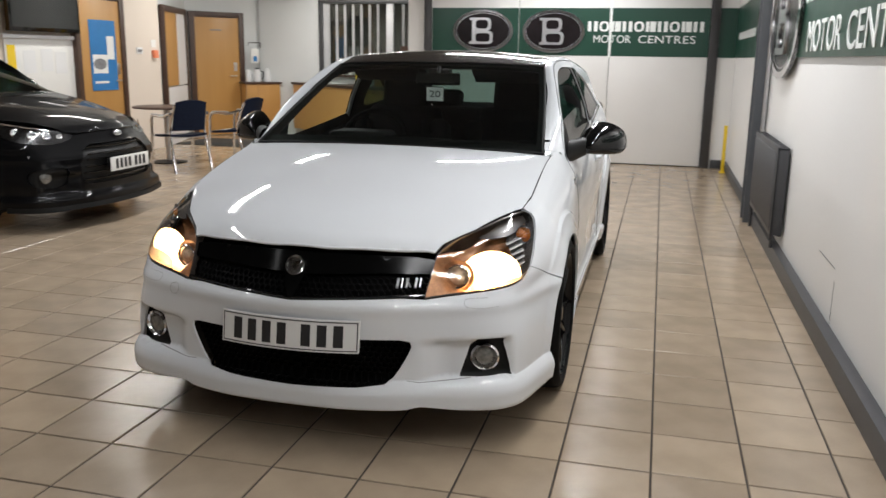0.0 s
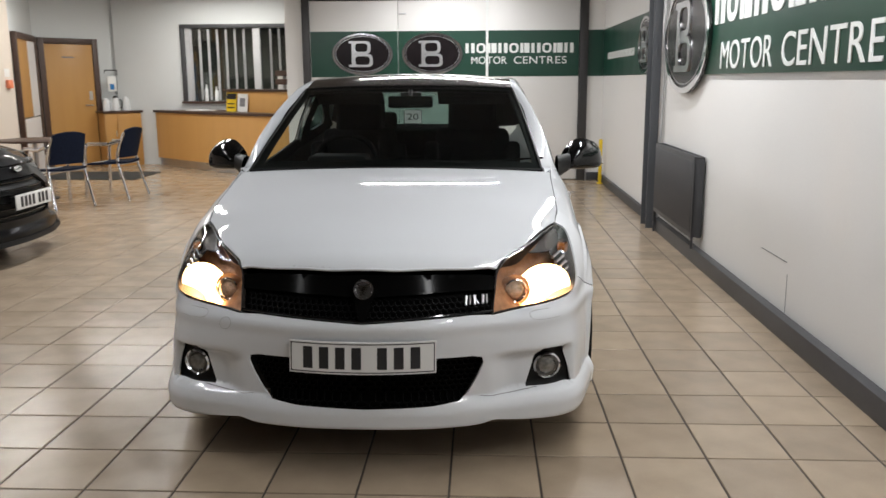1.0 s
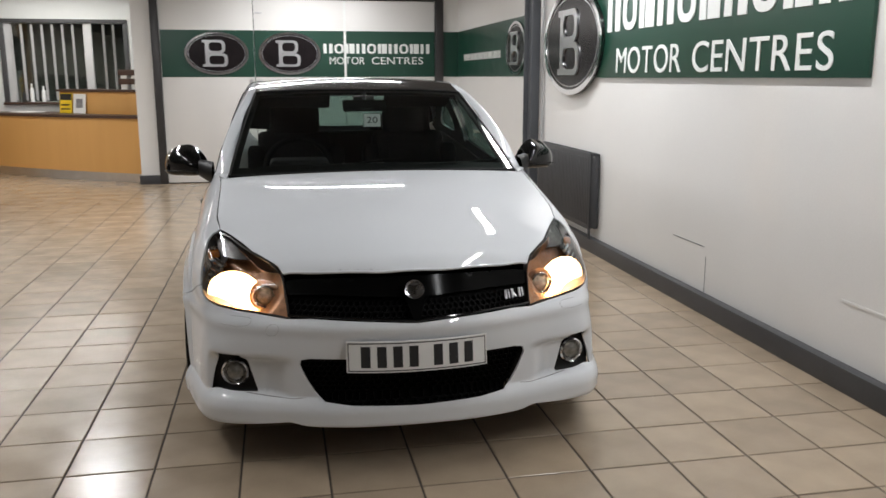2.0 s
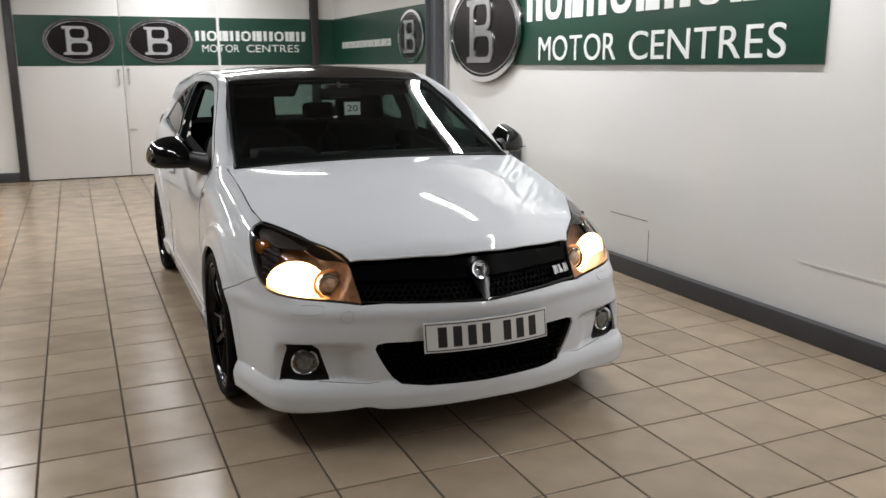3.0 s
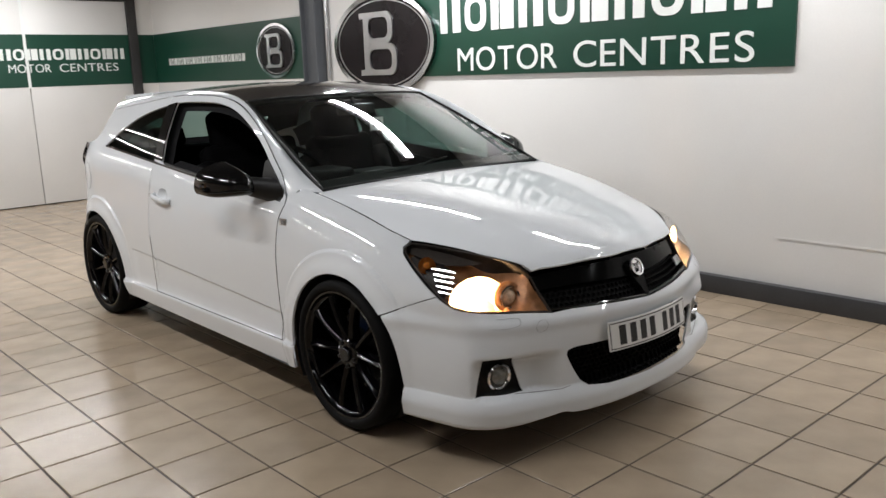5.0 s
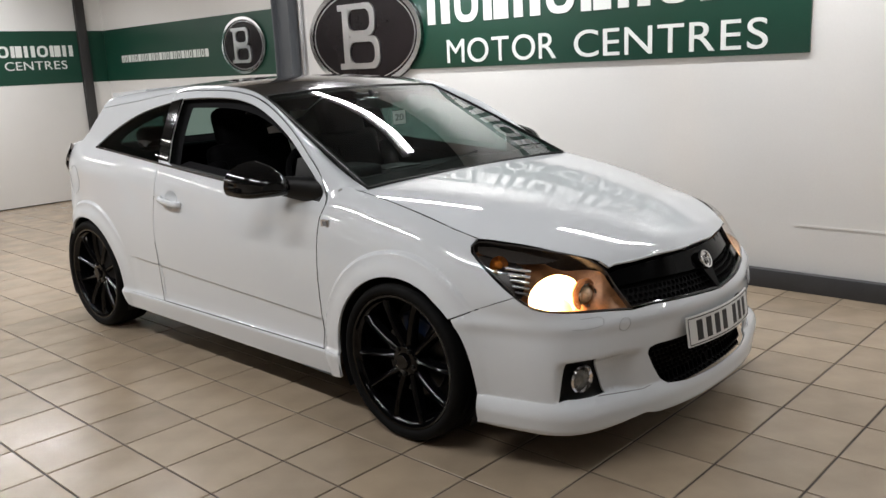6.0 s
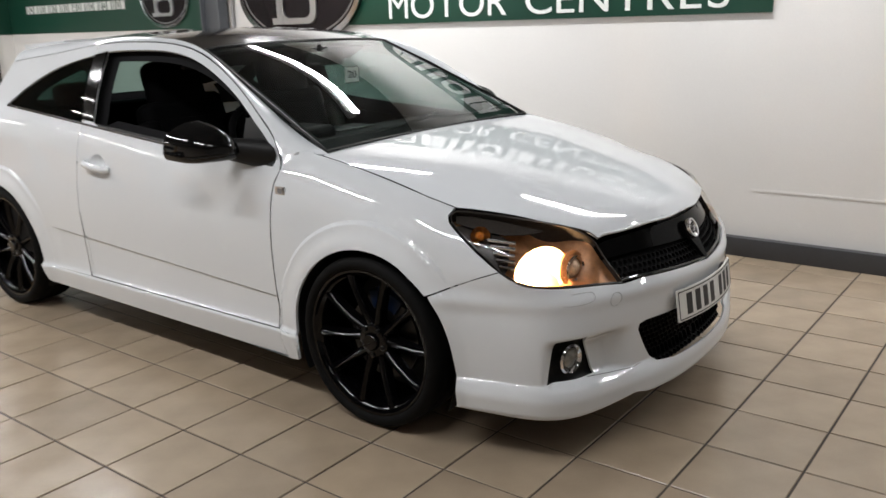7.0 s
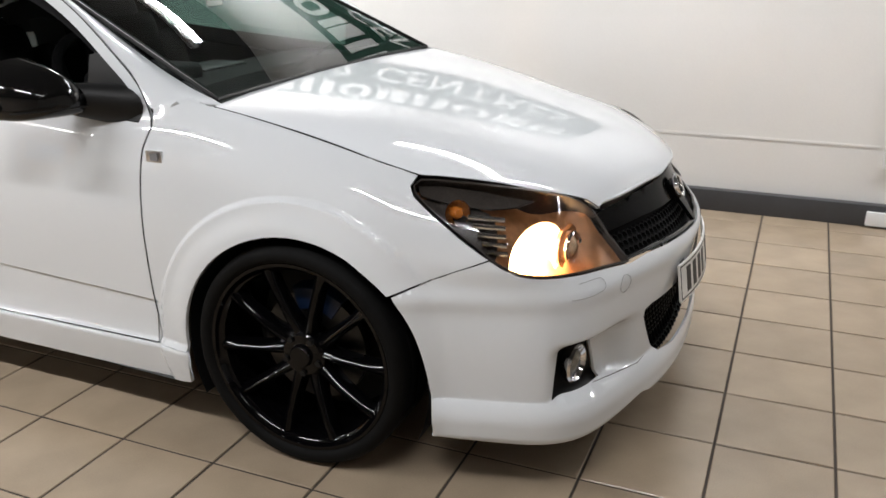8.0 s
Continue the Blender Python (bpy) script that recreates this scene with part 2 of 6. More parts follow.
def grid(f, us, vs, bm=None, flip=False):
    """A sheet f(u, v) over two runs of values."""
    bm = bm or bmesh.new()
    rows = [[bm.verts.new(Vector(f(u, v))) for v in vs] for u in us]
    for a, b in zip(rows, rows[1:]):
        for i in range(len(vs) - 1):
            q = (a[i], b[i], b[i + 1], a[i + 1])
            bm.faces.new(q[::-1] if flip else q)
    return bm


def thicken(ob, t, offset=-1.0):
    """Gives a sheet its thickness."""
    m = ob.modifiers.new("thickness", "SOLIDIFY")
    m.thickness, m.offset, m.use_even_offset = t, offset, False
    e = ob.modifiers.new("edges", "EDGE_SPLIT")
    e.split_angle = radians(50)
    return ob


def lettering(text, height, depth=0.004):
    """Text as a mesh, lying in xy from the origin, with capitals of that height."""
    curve = bpy.data.curves.new("lettering", "FONT")
    curve.body, curve.extrude = text, depth / 2
    curve.size = height / 0.70
    ob = bpy.data.objects.new("lettering", curve)
    scene.collection.objects.link(ob)
    bpy.context.view_layer.update()
    me = bpy.data.meshes.new_from_object(ob.evaluated_get(bpy.context.evaluated_depsgraph_get()))
    bpy.data.objects.remove(ob), bpy.data.curves.remove(curve)
    bm = bmesh.new()
    bm.from_mesh(me)
    bpy.data.meshes.remove(me)
    return bm


def fit_to(bm, m, width):
    """Stretches a flat lettering to a width and lays it at the pose m."""
    x = [v.co.x for v in bm.verts]
    k = width / (max(x) - min(x))
    bm.transform(m @ Matrix.Diagonal((k, 1, 1, 1)) @ pose(-min(x), 0, 0))
    return bm


def loop2(points, n=5):
    """A closed smooth run through flat points."""
    p, out = [Vector(v) for v in points], []
    c = len(p)
    for i in range(c):
        a, b, d, e = p[i - 1], p[i], p[(i + 1) % c], p[(i + 2) % c]
        for k in range(n):
            t = k / n
            out.append(0.5 * (2 * b + (d - a) * t + (2 * a - 5 * b + 4 * d - e) * t * t + (3 * b - a - 3 * d + e) * t ** 3))
    return [(v.x, v.y) for v in out]


def rounded(w, h, r, n=5):
    """The outline of a rounded rectangle about the origin."""
    return [(sx * (w / 2 - r) + r * math.cos(a), sy * (h / 2 - r) + r * math.sin(a))
            for sx, sy, q in ((1, 1, 0), (-1, 1, 1), (-1, -1, 2), (1, -1, 3)) for a in [(q + k / n) * math.pi / 2 for k in range(n + 1)]]


def ring_plate(outer, inner, depth, m=None, bm=None):
    """A flat frame between two outlines with the same number of points, raised along z."""
    bm, m, n = bm or bmesh.new(), m or Matrix(), len(outer)
    v = [[bm.verts.new(m @ Vector((x, y, z))) for x, y in o] for o, z in ((outer, 0), (outer, depth), (inner, depth), (inner, 0))]
    faces = [bm.faces.new((a[i], a[(i + 1) % n], b[(i + 1) % n], b[i])) for a, b in zip(v, v[1:] + v[:1]) for i in range(n)]
    bmesh.ops.recalc_face_normals(bm, faces=faces)
    return bm


# ---- the showroom ----
WALL_X, BACK_Y, FAR_Y = 0.825, 11.975, 14.25


def structure(name, bm, material, label, smooth=0):
    return tagged(part(name, bm, material, None, label, smooth), category=name.split("_")[0], kind="structure")


def slab(a, b, z0, z1, t=0.15, side=1):
    """An upright wall from a to b (plan), its thickness on the far side."""
    a, b = Vector((*a, 0)), Vector((*b, 0))
    d = (b - a).normalized()
    m = Matrix.Translation(a) @ Matrix((( d.x, -d.y, 0, 0), (d.y, d.x, 0, 0), (0, 0, 1, 0), (0, 0, 0, 1)))
    return box(0, (b - a).length, 0, side * t, z0, z1, m=m), m


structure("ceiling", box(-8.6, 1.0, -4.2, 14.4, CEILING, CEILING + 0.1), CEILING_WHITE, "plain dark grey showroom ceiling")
structure("wall_east", box(WALL_X, WALL_X + 0.15, -4.2, BACK_Y, 0, CEILING), WHITE_WALL, "smooth white painted showroom wall with scuffs")
structure("wall_south", box(-8.6, 1.0, -4.2, -4.05, 0, CEILING), WHITE_WALL, "plain white painted showroom wall")
structure("wall_west", box(-7.45, -7.30, -4.05, 11.5, 0, CEILING), CREAM_WALL, "cream painted office wall beside the doors")
bm = box(-3.62, -3.37, 12.0, FAR_Y, 0, CEILING)
structure("wall_pier", bm, WHITE_WALL, "white painted pier beside the folding doors")
bm = box(-3.37, WALL_X + 0.15, BACK_Y + 0.06, BACK_Y + 0.2, 2.53, CEILING)
box(0.60, WALL_X + 0.15, BACK_Y + 0.0, BACK_Y + 0.2, 0, 2.53, bm=bm)
structure("wall_north", bm, WHITE_WALL, "white painted wall round the folding doors")
bm, _ = slab((-7.32, 11.5), (-7.93, 13.28), 0, CEILING)
structure("wall_northwest", bm, GREY_WALL, "pale grey painted wall beside the office door")
bm, _ = slab((-7.93, 13.28), (-7.05, 14.38), 0, CEILING)
structure("wall_diagonal", bm, GREY_WALL, "pale grey painted wall that holds the oak door")
# the office wall with its window opening
frame_out = [(-7.05, 0), (-3.37, 0), (-3.37, CEILING), (-7.05, CEILING)]
bm = ring_plate(frame_out, [(-5.86, 1.07), (-4.07, 1.07), (-4.07, 2.27), (-5.86, 2.27)], -0.15, pose(0, FAR_Y, 0, 90))
structure("wall_office", bm, GREY_WALL, "pale grey painted wall with a barred window")

# skirting
structure("baseboard_east", box(0.765, WALL_X - 0.001, -4.0, 7.99, 0.0, 0.115, 0.004), DARK_TRIM, "charcoal painted skirting along the white wall", 40)
structure("baseboard_corner", box(0.785, WALL_X - 0.001, 8.265, BACK_Y, 0.0, 0.10, 0.004), DARK_TRIM, "charcoal painted skirting near the corner", 40)
structure("baseboard_north", box(0.62, 0.784, BACK_Y - 0.04, BACK_Y - 0.001, 0.0, 0.11, 0.004), DARK_TRIM, "charcoal painted skirting beside the folding doors", 40)
structure("baseboard_pier", box(-3.64, -3.372, 11.94, 11.999, 0.0, 0.12, 0.004), DARK_TRIM, "charcoal painted skirting round the pier", 40)
bm = box(0.79, WALL_X - 0.001, 2.02, 2.12, 0.30, CEILING, 0.003)
structure("trim_trunking", bm, WHITE_PLASTIC, "white plastic cable trunking on the wall", 40)
structure("trim_box", box(0.74, 0.764, 1.2, 2.16, 0.012, 0.085, 0.004), WHITE_PLASTIC, "white boxed pipe on the skirting", 40)
structure("trim_joint", box(WALL_X - 0.0018, WALL_X - 0.0005, 4.598, 4.602, 0.116, 0.34), GREY_STEEL, "thin vertical panel joint in the white wall")
structure("trim_scuff", box(WALL_X - 0.0018, WALL_X - 0.0005, 4.62, 5.05, 0.398, 0.402), GREY_STEEL, "thin grey scuff line along the white wall")
structure("trim_rail", box(WALL_X - 0.0035, WALL_X - 0.001, -4.0, 3.30, 0.400, 0.412), WHITE_WALL, "white painted panel edge on the wall")


def column():
    ob = thing("column", (0, 0, 0), "grey painted steel column against the wall", "column", kind="structure")
    bm = box(0.705, 0.818, 8.0, 8.018, 0, CEILING, 0.002)
    box(0.705, 0.818, 8.242, 8.26, 0, CEILING, 0.002, bm=bm)
    box(0.748, 0.775, 8.018, 8.242, 0, CEILING, bm=bm)
    part("flange", bm, GREY_STEEL, ob)
    part("pipe", tube([(0.79, 7.93, 0.1), (0.79, 7.93, CEILING)], 0.018), SATIN, ob, "grey conduit pipe")
    return ob


column()


def radiator():
    ob = thing("radiator", (0, 0, 0), "dark grey steel panel radiator on the white wall", "radiator")
    y0, y1, z0, z1 = 6.38, 7.80, 0.20, 0.83
    front = part("front_panel", box(0.730, 0.75, y0, y1, z0, z1, 0.006), DARK_TRIM, ob)
    for i in range(36):
        y = y0 + 0.05 + (y1 - y0 - 0.1) * i / 35
        part("rib", box(0.724, 0.731, y - 0.012, y + 0.012, z0 + 0.04, z1 - 0.04, 0.003, segments=1), DARK_TRIM, front)
    bm = box(0.735, 0.81, y0, y0 + 0.012, z0 + 0.01, z1 - 0.01, 0.003)
    part("side_panel", bm, DARK_TRIM, ob)
    part("side_panel", box(0.735, 0.81, y1 - 0.012, y1, z0 + 0.01, z1 - 0.01, 0.003), DARK_TRIM, ob)
    bm = box(0.74, 0.81, y0, y1, z1 - 0.02, z1 - 0.008)
    for i in range(40):
        y = y0 + 0.03 + (y1 - y0 - 0.06) * i / 39
        box(0.745, 0.805, y - 0.006, y + 0.006, z1 - 0.009, z1 - 0.004, bm=bm)
    part("grille", bm, DARK_TRIM, ob)
    part("back_panel", box(0.785, 0.81, y0 + 0.02, y1 - 0.02, z0, z1 - 0.03, 0.004), DARK_TRIM, ob)
    part("valve", cylinder(pose(0.75, y1 + 0.04, 0.10), 0.018, 0.018, 0.10), DARK_TRIM, ob)
    part("pipe", tube(arc([(0.75, y1 + 0.04, 0.0), (0.75, y1 + 0.04, 0.12), (0.75, y1 + 0.02, 0.2), (0.75, y1 - 0.03, 0.23)]), 0.011), DARK_TRIM, ob)
    part("pipe", tube([(0.75, y0 + 0.04, 0.115), (0.75, y0 + 0.04, 0.22)], 0.011), DARK_TRIM, ob)
    return ob


radiator()

# the yellow post in the corner
post = thing("guard_post", (0, 0, 0), "yellow painted flat guard post in the corner", "post")
part("bar", box(0.735, 0.775, 11.5, 11.57, 0, 0.60, 0.006), YELLOW, post)
part("foot", box(0.715, 0.784, 11.47, 11.60, 0, 0.012, 0.003), YELLOW, post)


# ---- the folding doors with their black frame ----
def folding_doors():
    ob = thing("door_1", (0, 0, 0), "white folding doors with a green sign band in a black frame", "door", kind="structure")
    part("frame_post", box(-3.37, -3.27, BACK_Y - 0.04, BACK_Y + 0.1, 0, 2.56, 0.004), BLACK_STEEL, ob)
    part("frame_post", box(0.483, 0.60, BACK_Y - 0.04, BACK_Y + 0.1, 0, 2.56, 0.004), BLACK_STEEL, ob)
    part("frame_head", box(-3.27, 0.483, BACK_Y - 0.04, BACK_Y + 0.1, 2.485, 2.56, 0.004), BLACK_STEEL, ob)
    seams = (-3.27, -2.03, -0.792, 0.483)
    for a, b in zip(seams, seams[1:]):
        leaf = part("leaf", box(a + 0.004, b - 0.004, BACK_Y, BACK_Y + 0.05, 0.012, 2.48, 0.004), WHITE_WALL, ob)
        part("band", box(a + 0.012 if a < -3 else a + 0.006, b - 0.006, BACK_Y - 0.004, BACK_Y - 0.001, 1.445, 2.068), GREEN, leaf, "green sign vinyl")
    for x in (-2.09, -1.97):
        h = part("handle", tube(arc([(x, BACK_Y - 0.002, 1.385), (x, BACK_Y - 0.05, 1.375), (x, BACK_Y - 0.05, 1.23), (x, BACK_Y - 0.002, 1.21)], 4), 0.009), SATIN, ob, "brushed steel pull handle")
        part("rose", cylinder(pose(x, BACK_Y - 0.001, 1.39, 90), 0.022, 0.022, 0.008), SATIN, h)
    for z in (0.62, 2.30):
        part("hinge", box(-2.01, -1.915, BACK_Y - 0.012, BACK_Y - 0.001, z - 0.012, z + 0.012, 0.003), SATIN, ob)
    part("seam_strip", box(-0.809, -0.775, BACK_Y - 0.008, BACK_Y - 0.0045, 1.43, 2.47), SIGN_WHITE, ob, "white joint strip")
    part("joint", box(-3.27, 0.483, BACK_Y + 0.02, BACK_Y + 0.055, 0.0, 0.012), INK, ob, "dark gap under the doors")
    return ob


folding_doors()
ELLIPSE = [(math.cos(2 * math.pi * i / 64), math.sin(2 * math.pi * i / 64)) for i in range(64)]


def oval_badge(m, w, h, label, lift=0.012):
    """A chrome-rimmed black oval with a raised silver double-loop emblem, drawn in the pose's xy and raised along z."""
    ob = thing("oval_sign", m, label, "sign", "oval badge signs")
    part("disc", prism([(w / 2 * x, h / 2 * y) for x, y in ELLIPSE], lift), SIGN_BLACK, ob)
    part("rim", ring_plate([(w / 2 * x, h / 2 * y) for x, y in ELLIPSE], [((w / 2 - 0.05 * h) * x, (h / 2 - 0.05 * h) * y) for x, y in ELLIPSE], lift + 0.008), CHROME, ob, "chrome rim")
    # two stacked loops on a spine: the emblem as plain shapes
    bw, bh, t = 0.50 * h, 0.62 * h, 0.072 * h
    for z, hh, ww in ((bh * 0.25, bh * 0.5, bw * 0.90), (-bh * 0.25, bh * 0.5, bw)):
        o = [(x + ww / 2 - bw / 2, y + z) for x, y in rounded(ww, hh, hh * 0.34)]
        i = [(x + ww / 2 - bw / 2, y + z) for x, y in rounded(ww - 2 * t, hh - 1.5 * t, hh * 0.24)]
        part("loop", ring_plate(o, i, lift + 0.014), SATIN, ob, "silver raised loop")
    part("spine", box(-bw / 2 - t * 0.2, -bw / 2 + t, -bh / 2, bh / 2, 0, lift + 0.016), SATIN, ob, "silver raised bar")
    for z in (-bh / 2, bh / 2 - 0.8 * t):
        part("serif", box(-bw / 2 - t * 1.1, -bw / 2 - t * 0.21, z, z + 0.8 * t, 0, lift + 0.016), SATIN, ob, "silver raised bar")
    part("inner_rim", ring_plate([((w / 2 - 0.075 * h) * x, (h / 2 - 0.075 * h) * y) for x, y in ELLIPSE], [((w / 2 - 0.085 * h) * x, (h / 2 - 0.085 * h) * y) for x, y in ELLIPSE], lift + 0.004), SATIN, ob, "thin silver inner rim")
    return ob


def word_bars(m, width, height, count, gap, mat, parent, name="letter_bar", depth=0.004):
    """A brand name as a row of plain bars."""
    w = (width - gap * (count - 1)) / count
    shapes = 0
    for i in range(count):
        x = i * (w + gap)
        kind = i % 3
        if kind == 1:
            part(name, ring_plate([(a + x + w / 2, b + height / 2) for a, b in rounded(w, height, w * 0.4)],
                                  [(a + x + w / 2, b + height / 2) for a, b in rounded(w * 0.5, height * 0.62, w * 0.2)], depth, m), mat, parent)
        else:
            part(name, box(x, x + w * 0.34, 0, height, 0, depth, m=m), mat, parent)
            part(name, box(x + w * 0.42, x + w, 0, height, 0, depth, m=m) if kind == 2 else box(x + w * 0.62, x + w, 0, height, 0, depth, m=m), mat, parent)
        shapes += 1
    return shapes


def spell(word, height, width, m, parent):
    """A word whose letters are parts of their own, stretched to a width."""
    shapes = [lettering(c, height, 0.005) for c in word]
    ends = [(min(v.co.x for v in b.verts), max(v.co.x for v in b.verts)) for b in shapes]
    space = 0.17 * height
    total = sum(b - a for a, b in ends) + space * (len(word) - 1)
    k, x = width / total, 0.0
    for b, (lo, hi) in zip(shapes, ends):
        b.transform(m @ Matrix.Diagonal((k, 1, 1, 1)) @ pose(x - lo, 0, 0))
        x += hi - lo + space
        part("letter", b, SIGN_WHITE, parent, "white capital letter", 0)


north = pose(0, BACK_Y - 0.0045, 0, 90, 0, 0)          # the doors' face: x to the east, y up
oval_badge(north @ pose(-2.53, 1.76, 0), 0.845, 0.57, "black oval badge sign with chrome rim on the folding doors")
oval_badge(north @ pose(-1.553, 1.76, 0), 0.84, 0.57, "black oval badge sign with chrome rim on the folding doors")
sign = thing("sign_lettering", (0, 0, 0), "white sign lettering on the green band of the doors", "sign")
word_bars(north @ pose(-1.091, 1.764, 0), 1.493, 0.132, 10, 0.025, SIGN_WHITE, sign)
spell("MOTOR", 0.10, 0.49, north @ pose(-1.01, 1.618, 0.002), sign)
spell("CENTRES", 0.10, 0.73, north @ pose(-0.42, 1.618, 0.002), sign)

# the green band in the corner, on the short wall and round to the east wall
structure("trim_band_north", box(0.602, WALL_X - 0.006, BACK_Y - 0.006, BACK_Y - 0.002, 1.445, 2.068), GREEN, "green sign vinyl band in the corner")
structure("trim_band_east", box(WALL_X - 0.006, WALL_X - 0.002, 8.27, BACK_Y - 0.007, 1.445, 2.068), GREEN, "green sign vinyl band along the wall")
east = pose(WALL_X - 0.0065, 0, 0, 90, 0, -90)         # the east wall's face: x runs south, y up
oval_badge(east @ pose(-8.92, 1.745, 0), 0.77, 0.57, "black oval badge sign with chrome rim on the green band")
address = thing("web_address", (0, 0, 0), "thin white web address lettering on the green band", "sign")
word_bars(east @ pose(-11.55, 1.66, 0), 1.95, 0.085, 24, 0.022, SIGN_WHITE, address)

# the large sign on the east wall
board = thing("sign_board", (0, 0, 0), "long green sign board with white lettering on the white wall", "sign")
part("panel", box(0.803, WALL_X - 0.002, 3.25, 7.05, 1.434, 2.13, 0.002), GREEN, board)
face = pose(0.8025, 0, 0, 90, 0, -90)
word_bars(face @ pose(-6.285, 1.778, 0), 2.89, 0.275, 10, 0.055, SIGN_WHITE, board, depth=0.006)
spell("MOTOR", 0.185, 1.06, face @ pose(-6.09, 1.47, 0.003), board)
spell("CENTRES", 0.185, 1.38, face @ pose(-4.875, 1.47, 0.003), board)
oval_badge(pose(0.802, 0, 0, 90, 0, -90) @ pose(-7.06, 1.735, 0), 1.44, 0.90, "large black oval badge sign with chrome rim on the wall", 0.03)


# ---- the office corner: window, doors, counters ----
def blind_window():
    ob = thing("window_1", (0, 0, 0), "dark office window with vertical blind slats and frame", "window", kind="structure")
    x0, x1, z0, z1, y = -5.86, -4.07, 1.07, 2.27, FAR_Y
    for a, b, c, d in ((x0 - 0.05, x0 + 0.02, z0, z1), (x1 - 0.02, x1 + 0.05, z0, z1), (x0 - 0.05, x1 + 0.05, z1 + 0.001, z1 + 0.06)):
        part("window_frame", box(a, b, y - 0.03, y + 0.06, c, d, 0.004), DARK_TRIM, ob)
    part("window_sill", box(x0 - 0.06, x1 + 0.05, y - 0.08, y + 0.06, z0 - 0.04, z0 - 0.001, 0.004), DARK_WOOD, ob)
    part("mullion", box(-4.69, -4.57, y + 0.01, y + 0.07, z0, z1, 0.004), BLIND, ob)
    part("reveal", box(x0 + 0.02, x0 + 0.11, y + 0.02, y + 0.05, z0, z1, 0.003), BLIND, ob)
    for i in range(11):
        x = -5.745 + 0.15 * i
        if abs(x + 4.63) > 0.1:
            part("slat", box(-0.030, 0.030, -0.002, 0.002, z0 + 0.02, z1 - 0.02, m=pose(x, y + 0.035, 0, 0, 0, 68)), BLIND, ob)
    part("pane", box(x0, x1, y + 0.075, y + 0.079, z0, z1), GLASS, ob)
    # a flat dark sheet in place of the room's shade
    part("backing", box(x0 - 0.3, x1 + 0.3, y + 0.55, y + 0.57, 0.4, 2.7), DIM_BACKING, ob, "dark room behind the glass")
    return ob


blind_window()


def plain_door(place, w, h, label, ajar=0.0):
    """An oak leaf in a dark frame, in the pose's xz, facing -y."""
    ob = thing("door_2", place, label, "door", kind="structure")
    for a, b in ((-0.09, 0.0), (w, w + 0.09)):
        part("frame_post", box(a, b, -0.04, 0.05, 0, h + 0.09, 0.003), DARK_WOOD, ob)
    part("frame_head", box(0, w, -0.04, 0.05, h + 0.002, h + 0.09, 0.003), DARK_WOOD, ob)
    leaf = part("leaf", box(0.004, w - 0.004, -0.02, 0.025, 0.008, h - 0.004, 0.003), OAK, ob)
    part("handle", tube(arc([(w - 0.08, -0.02, 1.02), (w - 0.08, -0.06, 1.02), (w - 0.2, -0.06, 1.02)], 3), 0.009), SATIN, leaf)
    part("push_plate", box(w - 0.11, w - 0.05, -0.024, -0.0205, 1.1, 1.25), SATIN, leaf)
    part("number_plate", box(w * 0.35, w * 0.6, -0.024, -0.0205, 1.78, 1.80), GREY_INK, leaf)
    return ob


plain_door(pose(-7.86, 13.34, 0, 0, 0, 52.5) @ pose(0.03, -0.05, 0), 0.80, 2.0, "plain oak office door in a dark frame")
plain_door(pose(-7.30, 9.62, 0, 0, 0, 90) @ pose(0, -0.05, 0), 0.84, 2.06, "oak office door with a blue poster on it")
poster = thing("poster", pose(-7.30, 9.62, 0, 0, 0, 90) @ pose(0.42, -0.075, 0), "blue and white advertising poster with a car picture", "poster")
part("sheet", box(-0.24, 0.30, -0.004, 0, 0.90, 1.80), POSTER_BLUE, poster)
part("picture", box(-0.20, 0.10, -0.006, -0.0045, 1.12, 1.36), PAPER, poster, "pale printed picture")
part("car_shape", prism([(x * 0.13, y * 0.07) for x, y in ELLIPSE], 0.002, pose(-0.06, -0.0065, 1.24, 90)), GREY_INK, poster, "grey printed car shape")
part("notice", box(0.10, 0.25, -0.008, -0.0065, 1.30, 1.60), PAPER, poster, "white paper notice")
part("text_bar", box(-0.18, 0.10, -0.006, -0.0045, 0.99, 1.02), PAPER, poster)
# a doorway with a half-open oak leaf in the short wall
gap = thing("door_3", pose(-7.33, 11.55, 0, 0, 0, 108.1) @ pose(0.08, -0.05, 0), "half-glazed oak door in a dark frame", "door", kind="structure")
for a, b in ((-0.08, 0.0), (1.3, 1.38)):
    part("frame_post", box(a, b, -0.03, 0.04, 0, 2.09, 0.003), DARK_WOOD, gap)
part("frame_head", box(0, 1.3, -0.03, 0.04, 2.0, 2.09, 0.003), DARK_WOOD, gap)
part("panel", box(0.0, 0.75, -0.01, 0.02, 0.9, 2.0), OAK, gap)
part("lower_panel", box(0.0, 1.3, -0.012, 0.02, 0.01, 0.88), WHITE_PLASTIC, gap, "white lower panel")
part("side_panel", box(0.77, 1.3, -0.012, 0.02, 0.9, 2.0), WHITE_PLASTIC, gap, "white side panel")

# signs and switches on the cream wall
switch = thing("light_switch", (-7.30, 10.98, 1.42), "small white double light switch", "switch")
part("plate", box(0, 0.012, -0.07, 0.07, -0.045, 0.045, 0.003), WHITE_PLASTIC, switch)
part("rocker", box(0.012, 0.018, -0.05, 0.05, -0.02, 0.02, 0.002), GREY_INK, switch)
alarm = thing("fire_call_point", (-7.30, 11.34, 1.38), "small red fire call point with a notice", "alarm")
part("box", box(0, 0.05, -0.05, 0.05, -0.06, 0.05, 0.004), RED_INK, alarm)
part("notice", box(0, 0.006, -0.06, 0.06, 0.09, 0.20), PAPER, alarm)

